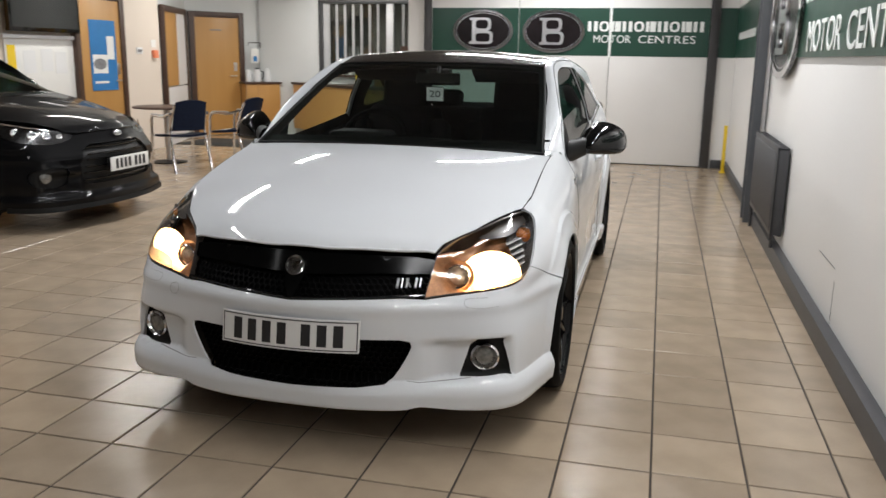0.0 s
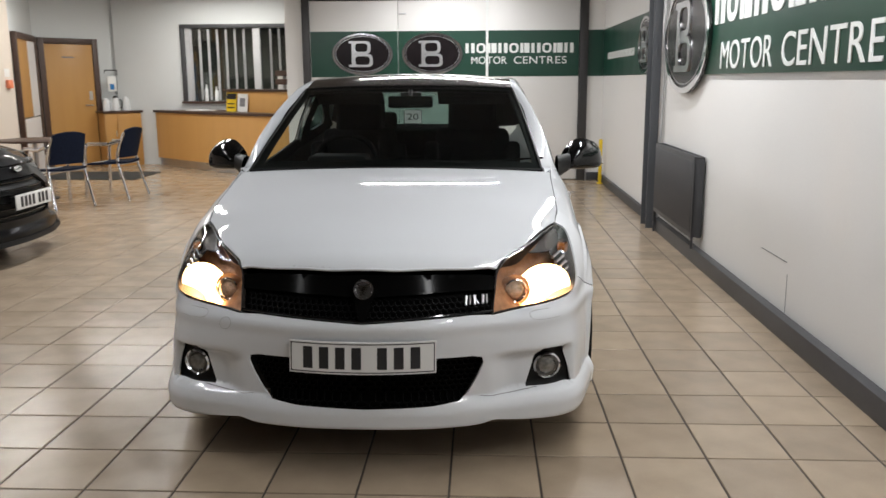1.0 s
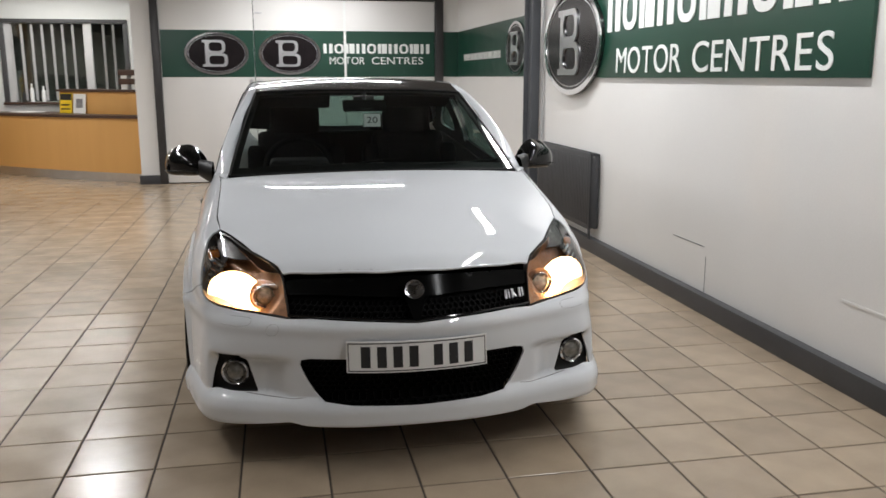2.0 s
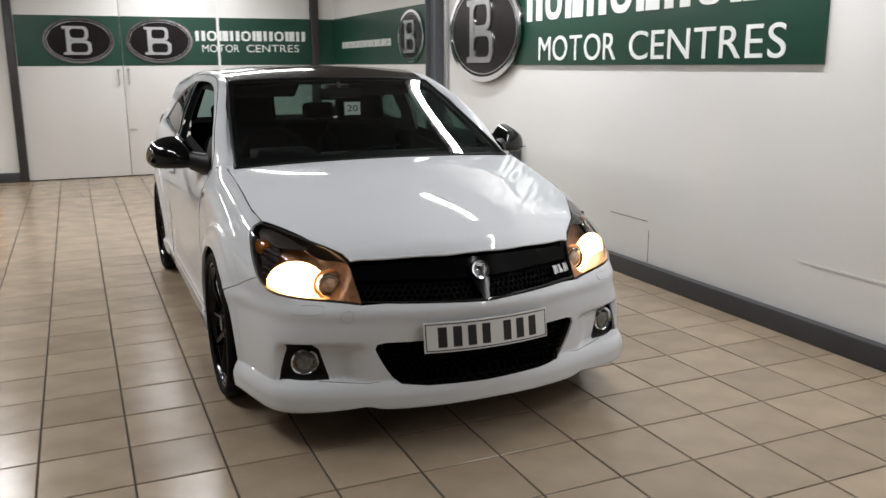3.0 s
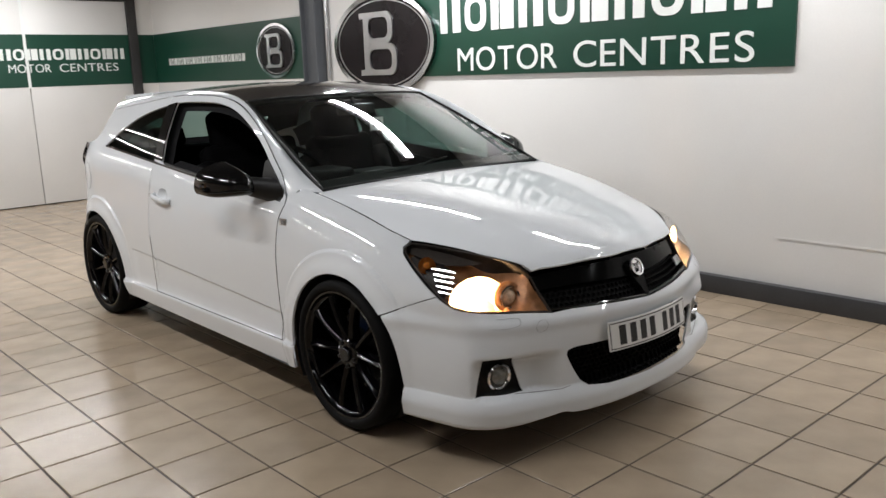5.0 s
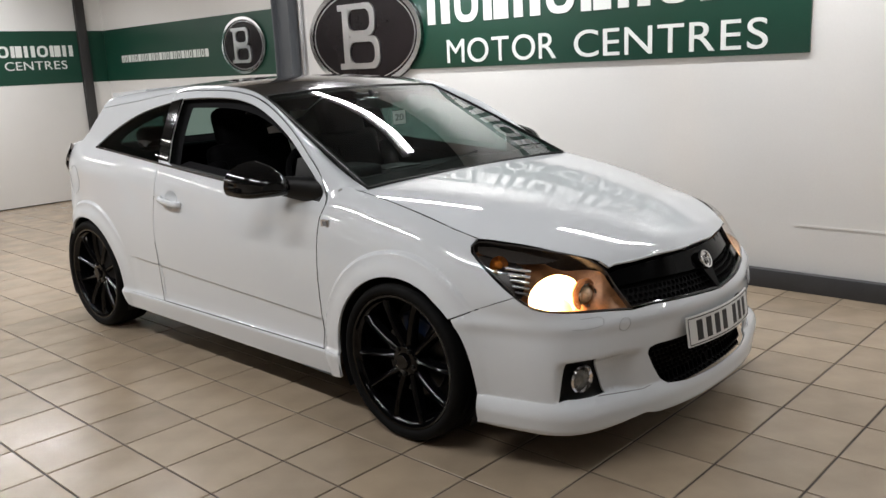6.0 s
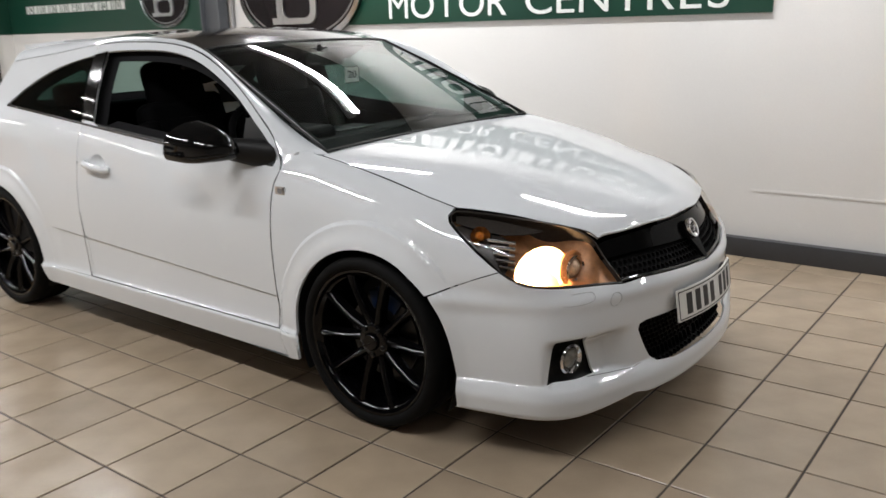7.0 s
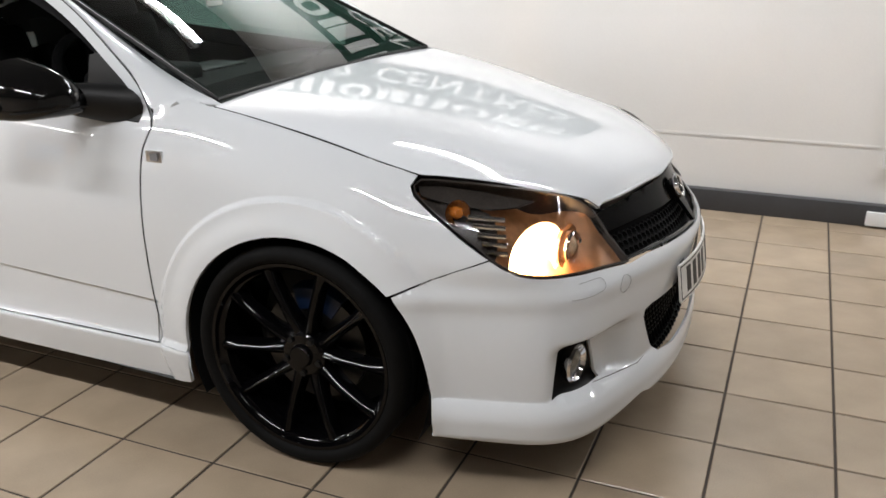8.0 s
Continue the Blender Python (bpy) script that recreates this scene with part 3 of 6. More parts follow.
# the wall screen and boards
screen = thing("television", (-7.30, 8.93, -0.06), "black flat television on a bracket, switched off", "television")
part("bezel", box(0.10, 0.16, -0.60, 0.60, 1.67, 2.36, 0.008), GLOSS_BLACK, screen)
part("glass", box(0.1602, 0.163, -0.56, 0.56, 1.72, 2.32), SCREEN, screen)
part("bracket", box(0, 0.10, -0.15, 0.15, 1.8, 2.2), SATIN_BLACK, screen)
notice = thing("whiteboard", (-7.30, 8.93, -0.04), "white notice board with papers and a rail", "whiteboard")
part("board", box(0.004, 0.03, -0.56, 0.62, 0.86, 1.57, 0.003), PAPER, notice)
part("rail", box(0.004, 0.06, -0.60, 0.64, 1.575, 1.62, 0.004), WHITE_PLASTIC, notice)
part("strip", box(0.031, 0.034, -0.53, -0.40, 1.08, 1.50), YELLOW, notice, "yellow paper strip")
for y, z in ((-0.18, 1.32), (0.12, 1.34), (0.36, 1.31)):
    part("sheet", box(0.031, 0.033, y - 0.1, y + 0.1, z - 0.14, z + 0.12), WHITE_PLASTIC, notice)
panel = thing("wall_panel", (-7.30, 8.1, 0), "brown wood veneer panel on the wall", "panel")
part("board", box(0.004, 0.03, -0.5, 0.18, 0, CEILING - 0.02), OAK, panel)


def reception_desk():
    """A long oak desk that stands askew, with a raised shelf at its near end and a steel kick plate."""
    a, b = Vector((-6.42, 14.18)), Vector((-3.64, 12.098))
    d = (b - a).normalized()
    w = (b - a).length
    m = Matrix(((d.x, -d.y, 0, a.x), (d.y, d.x, 0, a.y), (0, 0, 1, 0), (0, 0, 0, 1)))
    ob = thing("reception_desk", m, "oak-fronted reception desk with dark top and steel kick plate", "desk")
    bow = lambda x: -0.11 * math.sin(math.pi * max(0, min(1, x / w)))

    def bowed(x0, x1, y0, y1, z0, z1, flat_back=False):
        """A slab whose front (and back) follow the desk's bow."""
        xs = [x0 + (x1 - x0) * k / 20 for k in range(21)]
        return prism([(x, y0 + bow(x)) for x in xs] + [(x, y1 + (0 if flat_back else bow(x))) for x in xs[::-1]], z1 - z0, pose(0, 0, z0))
    part("front", bowed(0, w, 0.03, 0.07, 0.125, 0.885), OAK_FLAT, ob, smooth=30)
    part("kick_plate", bowed(0.02, w, 0.06, 0.08, 0.0, 0.124), SATIN, ob, "brushed steel kick plate", smooth=30)
    part("worktop", bowed(-0.03, w, 0.0, 0.62, 0.886, 0.925, True), DARK_WOOD, ob, smooth=30)
    part("side_panel", box(0, 0.03, 0.07, 0.6, 0.0, 0.885, 0.003), OAK, ob)
    part("upstand", box(w - 1.76, w, 0.24, 0.28, 0.926, 1.24, 0.003), OAK_FLAT, ob)
    part("shelf", box(w - 1.79, w, 0.20, 0.50, 1.241, 1.275, 0.004), DARK_WOOD, ob)
    for i in range(2):
        rack = part("rack", box(w - 0.62, w, 0.3, 0.44, 1.345 + 0.125 * i, 1.425 + 0.125 * i, 0.003), DARK_WOOD, ob)
        for k in range(3):
            part("leaflets", box(w - 0.58 + 0.2 * k, w - 0.46 + 0.2 * k, 0.31, 0.43, 1.275 + 0.151 * i, 1.344 + 0.125 * i), PAPER, rack)
    return ob, m, w


desk, desk_m, desk_w = reception_desk()
card = thing("notice_card", desk_m @ pose(desk_w - 1.735, 0.20, 0.93, -6), "yellow and black warning notice on the desk", "notice")
part("card", box(0, 0.25, 0, 0.004, 0, 0.29), YELLOW, card)
part("heading", box(0.01, 0.24, -0.003, -0.0005, 0.19, 0.28), INK, card, "black heading bar")
part("line", box(0.03, 0.2, -0.003, -0.0005, 0.11, 0.13), INK, card)
part("line", box(0.03, 0.22, -0.003, -0.0005, 0.05, 0.07), INK, card)
sheet = thing("notice_sheet", desk_m @ pose(desk_w - 1.455, 0.20, 0.93, -6), "white paper notice with a grey block on the desk", "notice")
part("card", box(0, 0.25, 0, 0.004, 0, 0.28), PAPER, sheet)
part("block", box(0.06, 0.19, -0.003, -0.0005, 0.08, 0.21), GREY_INK, sheet)
papers = thing("paper_stack", desk_m @ pose(0.75, 0.12, 0.926), "loose white papers on the reception desk", "papers")
part("sheets", box(0, 0.42, 0, 0.3, 0, 0.012), PAPER, papers)
for k, (x, y, h, c) in enumerate(((-5.62, 0.0, 0.22, INK), (-5.50, 0.01, 0.30, WHITE_PLASTIC), (-5.33, 0.0, 0.26, WHITE_PLASTIC))):
    b = thing("bottle", (x, FAR_Y - 0.045, 1.05), "small plastic bottle on the window sill", "bottle", "bottles on the sill")
    part("body", lathe([(0, 0), (0.028, 0), (0.03, 0.01), (0.03, h * 0.7), (0.012, h * 0.82), (0.012, h)], 16), c, b)
    part("cap", cylinder(pose(0, 0, h), 0.013, 0.013, 0.02, 12), INK, b)


def side_cabinet():
    ob = thing("cabinet", pose(-7.09, 13.75, 0, 0, 0, 45), "oak side cabinet with a dark top", "cabinet")
    part("body", box(0, 0.62, 0, 0.4, 0.0, 0.885, 0.003), OAK, ob)
    part("worktop", box(-0.03, 0.65, -0.03, 0.42, 0.886, 0.92, 0.004), DARK_WOOD, ob)
    door = part("door", box(0.01, 0.2, -0.012, -0.001, 0.06, 0.87, 0.002), OAK, ob)
    part("door", box(0.21, 0.61, -0.012, -0.001, 0.06, 0.87, 0.002), OAK, ob)
    part("handle", box(0.17, 0.185, -0.03, -0.012, 0.5, 0.6), SATIN, door)
    return ob


side_cabinet()
for i, (x, s) in enumerate(((0.12, 0.9), (0.28, 1.05), (0.46, 1.0))):
    k = thing("kettle" if i == 1 else "jug", pose(-7.09, 13.75, 0.92, 0, 0, 45) @ pose(x, 0.2, 0), "white plastic jug on the side cabinet", "jug", "jugs on the cabinet")
    part("body", lathe([(0, 0), (0.062 * s, 0), (0.065 * s, 0.02), (0.055 * s, 0.14 * s), (0.045 * s, 0.2 * s), (0, 0.205 * s)], 20), WHITE_PLASTIC, k)
    part("lid", lathe([(0, 0.206 * s), (0.04 * s, 0.206 * s), (0.03 * s, 0.225 * s), (0, 0.232 * s)], 16), INK if i == 1 else WHITE_PLASTIC, k)
    part("handle", tube(arc([(0.05 * s, 0, 0.17 * s), (0.1 * s, 0, 0.16 * s), (0.1 * s, 0, 0.06 * s), (0.06 * s, 0, 0.04 * s)], 4), 0.008), INK if i == 1 else WHITE_PLASTIC, k)
dispenser = thing("wall_notice", pose(-7.08, 14.1, 1.24, 0, 0, 52), "printed white notice under a dark bracket on the wall", "notice")
part("sheet", box(-0.07, 0.08, -0.010, 0.0, 0, 0.25, 0.002), PAPER, dispenser)
part("print", box(-0.03, 0.04, -0.0125, -0.0105, 0.03, 0.12), POSTER_BLUE, dispenser, "blue printed block")
part("bracket", tube([(-0.12, -0.015, 0.30), (-0.12, -0.02, 0.35), (0.10, -0.02, 0.35), (0.10, -0.015, 0.27)], 0.009, 6), INK, dispenser, "dark wire bracket")


def cafe_chair(place):
    """An aluminium tube armchair with a woven navy seat and back."""
    ob = thing("armchair", place, "aluminium cafe armchair with navy woven seat and back", "chair", "chairs round the table")
    for s in (-1, 1):
        part("leg", tube(arc([(s * 0.27, -0.24, 0.0), (s * 0.265, -0.22, 0.45), (s * 0.27, -0.20, 0.62), (s * 0.275, -0.12, 0.665), (s * 0.27, 0.10, 0.665), (s * 0.24, 0.22, 0.70)], 5), 0.019), CHROME, ob, "polished tube leg and armrest")
        part("rear_leg", tube(arc([(s * 0.24, 0.30, 0.0), (s * 0.22, 0.18, 0.44), (s * 0.215, 0.20, 0.62), (s * 0.19, 0.27, 0.80)], 5), 0.018), CHROME, ob)
        part("arm_pad", box(s * 0.27 - 0.022, s * 0.27 + 0.022, -0.16, 0.08, 0.672, 0.688, 0.006), SATIN, ob)
    thicken(part("seat", grid(lambda u, v: (u * 0.235, v * 0.22 - 0.01, 0.435 - 0.02 * (1 - u * u) + 0.015 * v), [i / 5 - 1 for i in range(11)], [i / 5 - 1 for i in range(11)]), NAVY, ob, "navy woven seat"), 0.025, 0)
    thicken(part("backrest", grid(lambda u, v: (u * (0.205 - 0.01 * v), 0.19 + 0.10 * v + 0.03 * (1 - u * u), 0.50 + 0.36 * v - 0.03 * v * u * u), [i / 5 - 1 for i in range(11)], [i / 8 for i in range(9)]), NAVY, ob, "navy woven backrest"), 0.02, 0)
    part("front_rail", tube([(-0.265, -0.22, 0.42), (0.265, -0.22, 0.42)], 0.011), SATIN, ob)
    part("rear_rail", tube([(-0.22, 0.185, 0.42), (0.22, 0.185, 0.42)], 0.011), SATIN, ob)
    return ob


chair = cafe_chair(pose(-5.69, 9.33, 0, 0, 0, -122))
copy_thing(chair, pose(-5.40, 10.18, 0, 0, 0, -97))
table = thing("cafe_table", (-6.26, 9.95, 0), "small round dark-topped cafe table on a pedestal", "table")
part("tabletop", lathe([(0, 0.70), (0.41, 0.70), (0.42, 0.706), (0.42, 0.718), (0.41, 0.724), (0, 0.724)], 40), DARK_WOOD, table)
part("pedestal", cylinder(pose(0, 0, 0.02), 0.03, 0.03, 0.68), SATIN, table)
part("base", lathe([(0, 0), (0.22, 0), (0.22, 0.012), (0.05, 0.03), (0, 0.03)], 32), SATIN_BLACK, table)
mat = thing("door_mat", (-6.65, 12.45, 0), "dark carpet mat on the tiles", "mat")
part("pile", box(-0.75, 0.75, -0.5, 0.5, 0.0, 0.012, 0.004), MAT_DARK, mat)


# ---- ceiling battens ----
def batten(x, y, lx, ly, share):
    ob = thing("ceiling_light", (x, y, CEILING), "white fluorescent batten light on the ceiling", "light", "ceiling battens")
    part("housing", box(-lx / 2, lx / 2, -ly / 2, ly / 2, -0.045, 0, 0.004), WHITE_PLASTIC, ob)
    along_x = lx > ly
    a = (lx if along_x else ly) / 2 - 0.04
    part("tube", tube([(-a, 0, -0.075), (a, 0, -0.075)] if along_x else [(0, -a, -0.075), (0, a, -0.075)], 0.014), TUBE, ob, "lit fluorescent tube")
    for e in (-a, a):
        p = (e, 0) if along_x else (0, e)
        part("end_cap", box(p[0] - 0.015, p[0] + 0.015, p[1] - 0.018, p[1] + 0.018, -0.095, -0.045), WHITE_PLASTIC, ob)
    lamp = bpy.data.lights.new("tube_light", "AREA")
    lamp.shape, lamp.size, lamp.size_y, lamp.energy, lamp.color = "RECTANGLE", lx, ly, TUBE_WATTS * share, (0.985, 0.985, 1.0) if x > -4.5 else (1.0, 0.975, 0.92)
    o = new("tube_light", lamp)
    o.matrix_basis = pose(x, y, CEILING - 0.10)
    return ob


for row in BATTENS:
    batten(*row)
# ---- the hatchback's skin: smooth functions of a girth coordinate q and the height z ----
class Spline:
    """A natural cubic through a few knots, carried on in a straight line past its ends."""

    def __init__(self, *knots):
        self.x, self.y = (np.array(v, float) for v in zip(*knots))
        n, h = len(self.x), np.diff(self.x)
        a, b = np.eye(n), np.zeros(n)
        for i in range(1, n - 1):
            a[i, i - 1:i + 2] = h[i - 1], 2 * (h[i - 1] + h[i]), h[i]
            b[i] = 6 * ((self.y[i + 1] - self.y[i]) / h[i] - (self.y[i] - self.y[i - 1]) / h[i - 1])
        self.m, self.h = np.linalg.solve(a, b), h

    def __call__(self, v):
        v = np.asarray(v, float)
        c = np.clip(v, self.x[0], self.x[-1])
        i = np.clip(np.searchsorted(self.x, c) - 1, 0, len(self.h) - 1)
        h, lo, hi = self.h[i], c - self.x[i], self.x[i + 1] - c
        y = (self.m[i] * hi ** 3 + self.m[i + 1] * lo ** 3) / (6 * h) + (self.y[i] / h - self.m[i] * h / 6) * hi + (self.y[i + 1] / h - self.m[i + 1] * h / 6) * lo
        first = (self.y[1] - self.y[0]) / self.h[0] - self.h[0] / 6 * self.m[1]
        last = (self.y[-1] - self.y[-2]) / self.h[-1] + self.h[-1] / 6 * self.m[-2]
        return y + np.where(v < self.x[0], (v - self.x[0]) * first, 0) + np.where(v > self.x[-1], (v - self.x[-1]) * last, 0)


def step(a, b, v):
    t = np.clip((np.asarray(v, float) - a) / (b - a), 0, 1)
    return t * t * t * (t * (6 * t - 15) + 10)


FULL = 0.055   # how much fuller the front corners are than a plain oval
CORNER, Y_B, AXLE, HUB, FRONT_HUB = 1.20, -0.20, 2.614, 0.314, -0.022   # girth of the front corner, where it begins, the rear axle, the hubs' height, the front axle
nose = Spline((0.15, -0.918), (0.30, -0.918), (0.42, -0.926), (0.52, -0.937), (0.575, -0.927), (0.66, -0.873), (0.74, -0.833), (0.83, -0.74), (0.95, -0.55))
power = Spline((0.15, 2.4), (0.42, 2.33), (0.58, 2.0), (0.72, 1.88), (0.84, 1.75))
fender_top = Spline((-0.95, 0.735), (-0.6, 0.768), (-0.45, 0.795), (-0.32, 0.832), (0.0, 0.915), (0.35, 0.985))
fender = Spline((-0.06, 0.62), (0.0, 0.735), (0.03, 0.777), (0.07, 0.812), (0.12, 0.840), (0.2, 0.860), (0.3, 0.868), (0.45, 0.868), (0.62, 0.862), (0.85, 0.835))
belt = Spline((0.3, 0.90), (0.5, 0.918), (1.2, 0.971), (1.76, 1.020), (2.55, 1.087), (3.0, 1.12))
flank = Spline((0.15, 0.835), (0.29, 0.858), (0.42, 0.864), (0.6, 0.870), (0.75, 0.864), (0.87, 0.845), (0.95, 0.823), (1.0, 0.800), (1.1, 0.771), (1.2, 0.732), (1.34, 0.660), (1.42, 0.600))


def skin(q, z):
    """The painted skin: q is the girth from the middle of the nose (negative to one side), z the height."""
    q, z = np.broadcast_arrays(np.asarray(q, float), np.asarray(z, float))
    side, s = np.sign(q), np.abs(q) - CORNER
    phi = np.clip(1 + s / CORNER, 0, 1) * (np.pi / 2)
    p, front = power(z), nose(z)
    sx, cy = np.sin(phi) ** (2 / p), np.maximum(np.cos(phi), 0) ** (2 / p)
    y = np.where(s < 0, Y_B - (Y_B - front) * cy, Y_B + s)
    mix = step(0.10, 0.65, y)
    lift = belt(np.clip(y, 0.5, 3.0)) - 0.985
    w = (1 - mix) * fender(fender_top(np.minimum(y, 0.6)) - z) + mix * flank(z - lift * step(0.75, 1.0, z))
    rear = np.clip((y - 2.55) / 0.80, 0, 0.999)
    w = w * (1 - rear ** 2.6) ** (1 / 2.6) - 0.045 * step(1.4, 3.0, y) * step(0.9, 1.3, z)
    for hub in (0.0, AXLE):
        r = np.hypot(y - hub + 0.02, z - 0.31)
        fade = step(-0.46, -0.28, y - hub)
        w = w + 0.011 * fade * (1 - step(0.447, 0.467, r)) + 0.013 * (1 - step(0.36, 0.45, r))
    x = w * sx
    # the splitter's shelf and the rounded brow of the bumper stand proud along the outline's normal
    nx = np.maximum(sx, 1e-6) ** (p - 1) / 0.85
    ny = np.maximum(cy, 1e-6) ** (p - 1) / (Y_B - front)
    n = np.hypot(nx, ny)
    out = (0.030 * np.sin(np.clip((0.285 - z) / 0.060, 0, 1) * np.pi / 2) ** 0.85 - 0.008 * (1 - step(0.165, 0.19, z)) + 0.010 * np.exp(-((z - 0.548) / 0.028) ** 2)) * (1 - step(-0.42, -0.2, y))
    lower = -0.007 * (1 - step(-0.006, 0.002, z - 0.417 - 0.046 * (y - 0.45))) * step(0.40, 0.50, y) * (1 - step(2.05, 2.16, y)) * step(0.27, 0.36, z)
    aq = np.abs(q)
    out = out - 0.042 * step(0.33, 0.50, aq) * (1 - step(0.655, 0.735, aq)) * step(0.268, 0.300, z) * (1 - step(0.395, 0.445, z))
    high = step(0.52, 0.66, z)
    out = out + FULL * (1 + 0.3 * high) * np.exp(-((aq - 0.67 - 0.06 * high) / (0.17 + 0.02 * high)) ** 2) * step(0.12, 0.3, aq) * (1 - 0.65 * step(0.74, 0.86, z))
    sill = lower + 0.022 * (1 - step(0.275, 0.305, z)) * step(0.2, 0.45, y) * (1 - step(2.2, 2.4, y))
    x, y = x + nx / n * out + sill, y - ny / n * out
    return np.stack([x * side, y, z + 0 * x], -1)


def girth(z, x=None, y=None):
    """The girth coordinate on the positive side at the height z, from the half width x or the length y."""
    lo, hi = 0.0, 6.0
    for _ in range(50):
        mid = (lo + hi) / 2
        px, py, _z = skin(mid + 1e-9, z)
        if (py < y if x is None else (px < x and mid < CORNER)):
            lo = mid
        else:
            hi = mid
    return lo


bonnet_mid = Spline((-0.90, 0.69), (-0.855, 0.728), (-0.81, 0.770), (-0.74, 0.805), (-0.6, 0.852), (-0.3, 0.918), (0.0, 0.960), (0.36, 0.982))
bonnet_side = Spline((-0.86, 0.50), (-0.731, 0.634), (-0.652, 0.704), (-0.579, 0.743), (-0.365, 0.812), (-0.2, 0.865), (0.0, 0.916), (0.36, 0.984))


def bonnet(x, y):
    x, y = np.broadcast_arrays(np.asarray(x, float), np.asarray(y, float))
    u = np.abs(x) / 0.735
    mid, side = bonnet_mid(y - 0.58 * x * x * (1 - step(-1.1, -0.1, y))), bonnet_side(y)
    # a shallow crown that dies out at the bonnet's own edges
    e = np.minimum(np.abs(x) / (0.742 - 0.272 * np.clip((-0.25 - y) / 0.47, 0, 1.15) ** 1.2), 1) ** 2
    crown = (1 - e) * (-0.002 + 0.0343 * y + 0.042 * y ** 2 + e * (-0.0084 + 0.011 * y))
    return np.stack([x, y, mid - (mid - side) * u ** 2.9 + crown], -1)


def dense(points, gap, closed=True):
    """Points along an outline, no further apart than gap."""
    out = []
    for a, b in zip(points, list(points[1:]) + ([points[0]] if closed else [])):
        n = max(1, math.ceil(math.dist(a, b) / gap))
        out += [(a[0] + (b[0] - a[0]) * k / n, a[1] + (b[1] - a[1]) * k / n) for k in range(n)]
    return out if closed else out + [tuple(points[-1])]


def inside(x, y, poly):
    hit = np.zeros(x.shape, bool)
    for (x0, y0), (x1, y1) in zip(poly, poly[1:] + poly[:1]):
        if y0 != y1:
            hit ^= ((y0 > y) != (y1 > y)) & (x < (x1 - x0) * (y - y0) / (y1 - y0) + x0)
    return hit


def sheet_mesh(outline, holes, place, gap=0.02, lines=()):
    """A smooth sheet: the flat outline (with holes) is filled with small triangles and laid on the surface place(u, v)."""
    loops = [dense(o, gap) for o in [outline, *holes]]
    pts, edges = [], []
    for o in loops:
        n = len(pts)
        pts += o
        edges += [(n + k, n + (k + 1) % len(o)) for k in range(len(o))]
    for run in lines:
        n = len(pts)
        run = dense(run, gap, False)
        pts += run
        edges += [(n + k, n + k + 1) for k in range(len(run) - 1)]
    rim = np.array(pts)
    u, v = np.meshgrid(np.arange(rim[:, 0].min(), rim[:, 0].max(), gap), np.arange(rim[:, 1].min(), rim[:, 1].max(), gap * 0.866))
    u = u + (np.arange(u.shape[0]) % 2)[:, None] * gap / 2
    ok = inside(u, v, loops[0])
    for o in loops[1:]:
        ok &= ~inside(u, v, o)
    u, v = u[ok], v[ok]
    far = np.array([np.min((rim[:, 0] - a) ** 2 + (rim[:, 1] - b) ** 2) for a, b in zip(u, v)]) > (0.55 * gap) ** 2 if len(u) else np.zeros(0, bool)
    pts = [Vector(p) for p in pts] + [Vector(p) for p in zip(u[far], v[far])]
    verts, _, faces, *_rest = geometry.delaunay_2d_cdt(pts, edges, [], 0, 1e-5)
    uv = np.array([tuple(p) for p in verts])
    tri = np.array([f for f in faces])
    mid = uv[tri].mean(1)
    keep = inside(mid[:, 0], mid[:, 1], loops[0])
    for o in loops[1:]:
        keep &= ~inside(mid[:, 0], mid[:, 1], o)
    tri = tri[keep]
    used = np.unique(tri)
    back = -np.ones(len(uv), int)
    back[used] = np.arange(len(used))
    xyz, e = place(uv[used, 0], uv[used, 1]), 6e-4
    us, vs = uv[used, 0], uv[used, 1]
    slope = np.cross(place(us + e, vs) - place(us - e, vs), place(us, vs + e) - place(us, vs - e))
    slope /= np.maximum(np.linalg.norm(slope, axis=-1, keepdims=True), 1e-15)
    bm = bmesh.new()
    vs = [bm.verts.new(p) for p in xyz]
    for f in back[tri]:
        bm.faces.new([vs[k] for k in f])
    return bm, slope


def outward(bm, away):
    """Turns the sheet so that its faces look away from a point inside."""
    bm.normal_update()
    s = sum((f.normal.dot(f.calc_center_median() - Vector(away)) * f.calc_area() for f in bm.faces))
    if s < 0:
        bmesh.ops.reverse_faces(bm, faces=bm.faces)
    return bm


HEART = (0, 1.2, 0.55)


def panel(name, outline, holes, place, mat, parent, gap=0.02, thick=0.012, lines=(), label="", away=HEART, smooth=60):
    bm, slope = sheet_mesh(outline, holes, place, gap, lines)
    ob = part(name, outward(bm, away), mat, parent, label, smooth)
    # the surface's own slope, so that the paint reflects smoothly
    up = np.array([tuple(v.normal) for v in ob.data.vertices])
    slope = slope * np.where(np.sum(slope * up, -1, keepdims=True) < 0, -1, 1)
    ob.data.normals_split_custom_set_from_vertices([tuple(n) for n in slope])
    return thicken(ob, thick) if thick else ob


def offset_skin(d, surface=skin):
    """The skin moved along its normal by d."""
    def f(q, z):
        e = 1e-3
        p = surface(q, z)
        n = np.cross(surface(q + e, z) - surface(q - e, z), surface(q, z + e) - surface(q, z - e))
        n = n / np.maximum(np.linalg.norm(n, axis=-1, keepdims=True), 1e-12)
        flip = np.sign(np.sum(n * (p - np.array([0, 1.2, 0.55])), -1, keepdims=True))
        return p + n * flip * d
    return f


def on_side(s, f=skin):
    """The skin addressed by the length y on the flank (past the corner's girth)."""
    return lambda y, z: f(s * (np.asarray(y) + CORNER - Y_B), z)


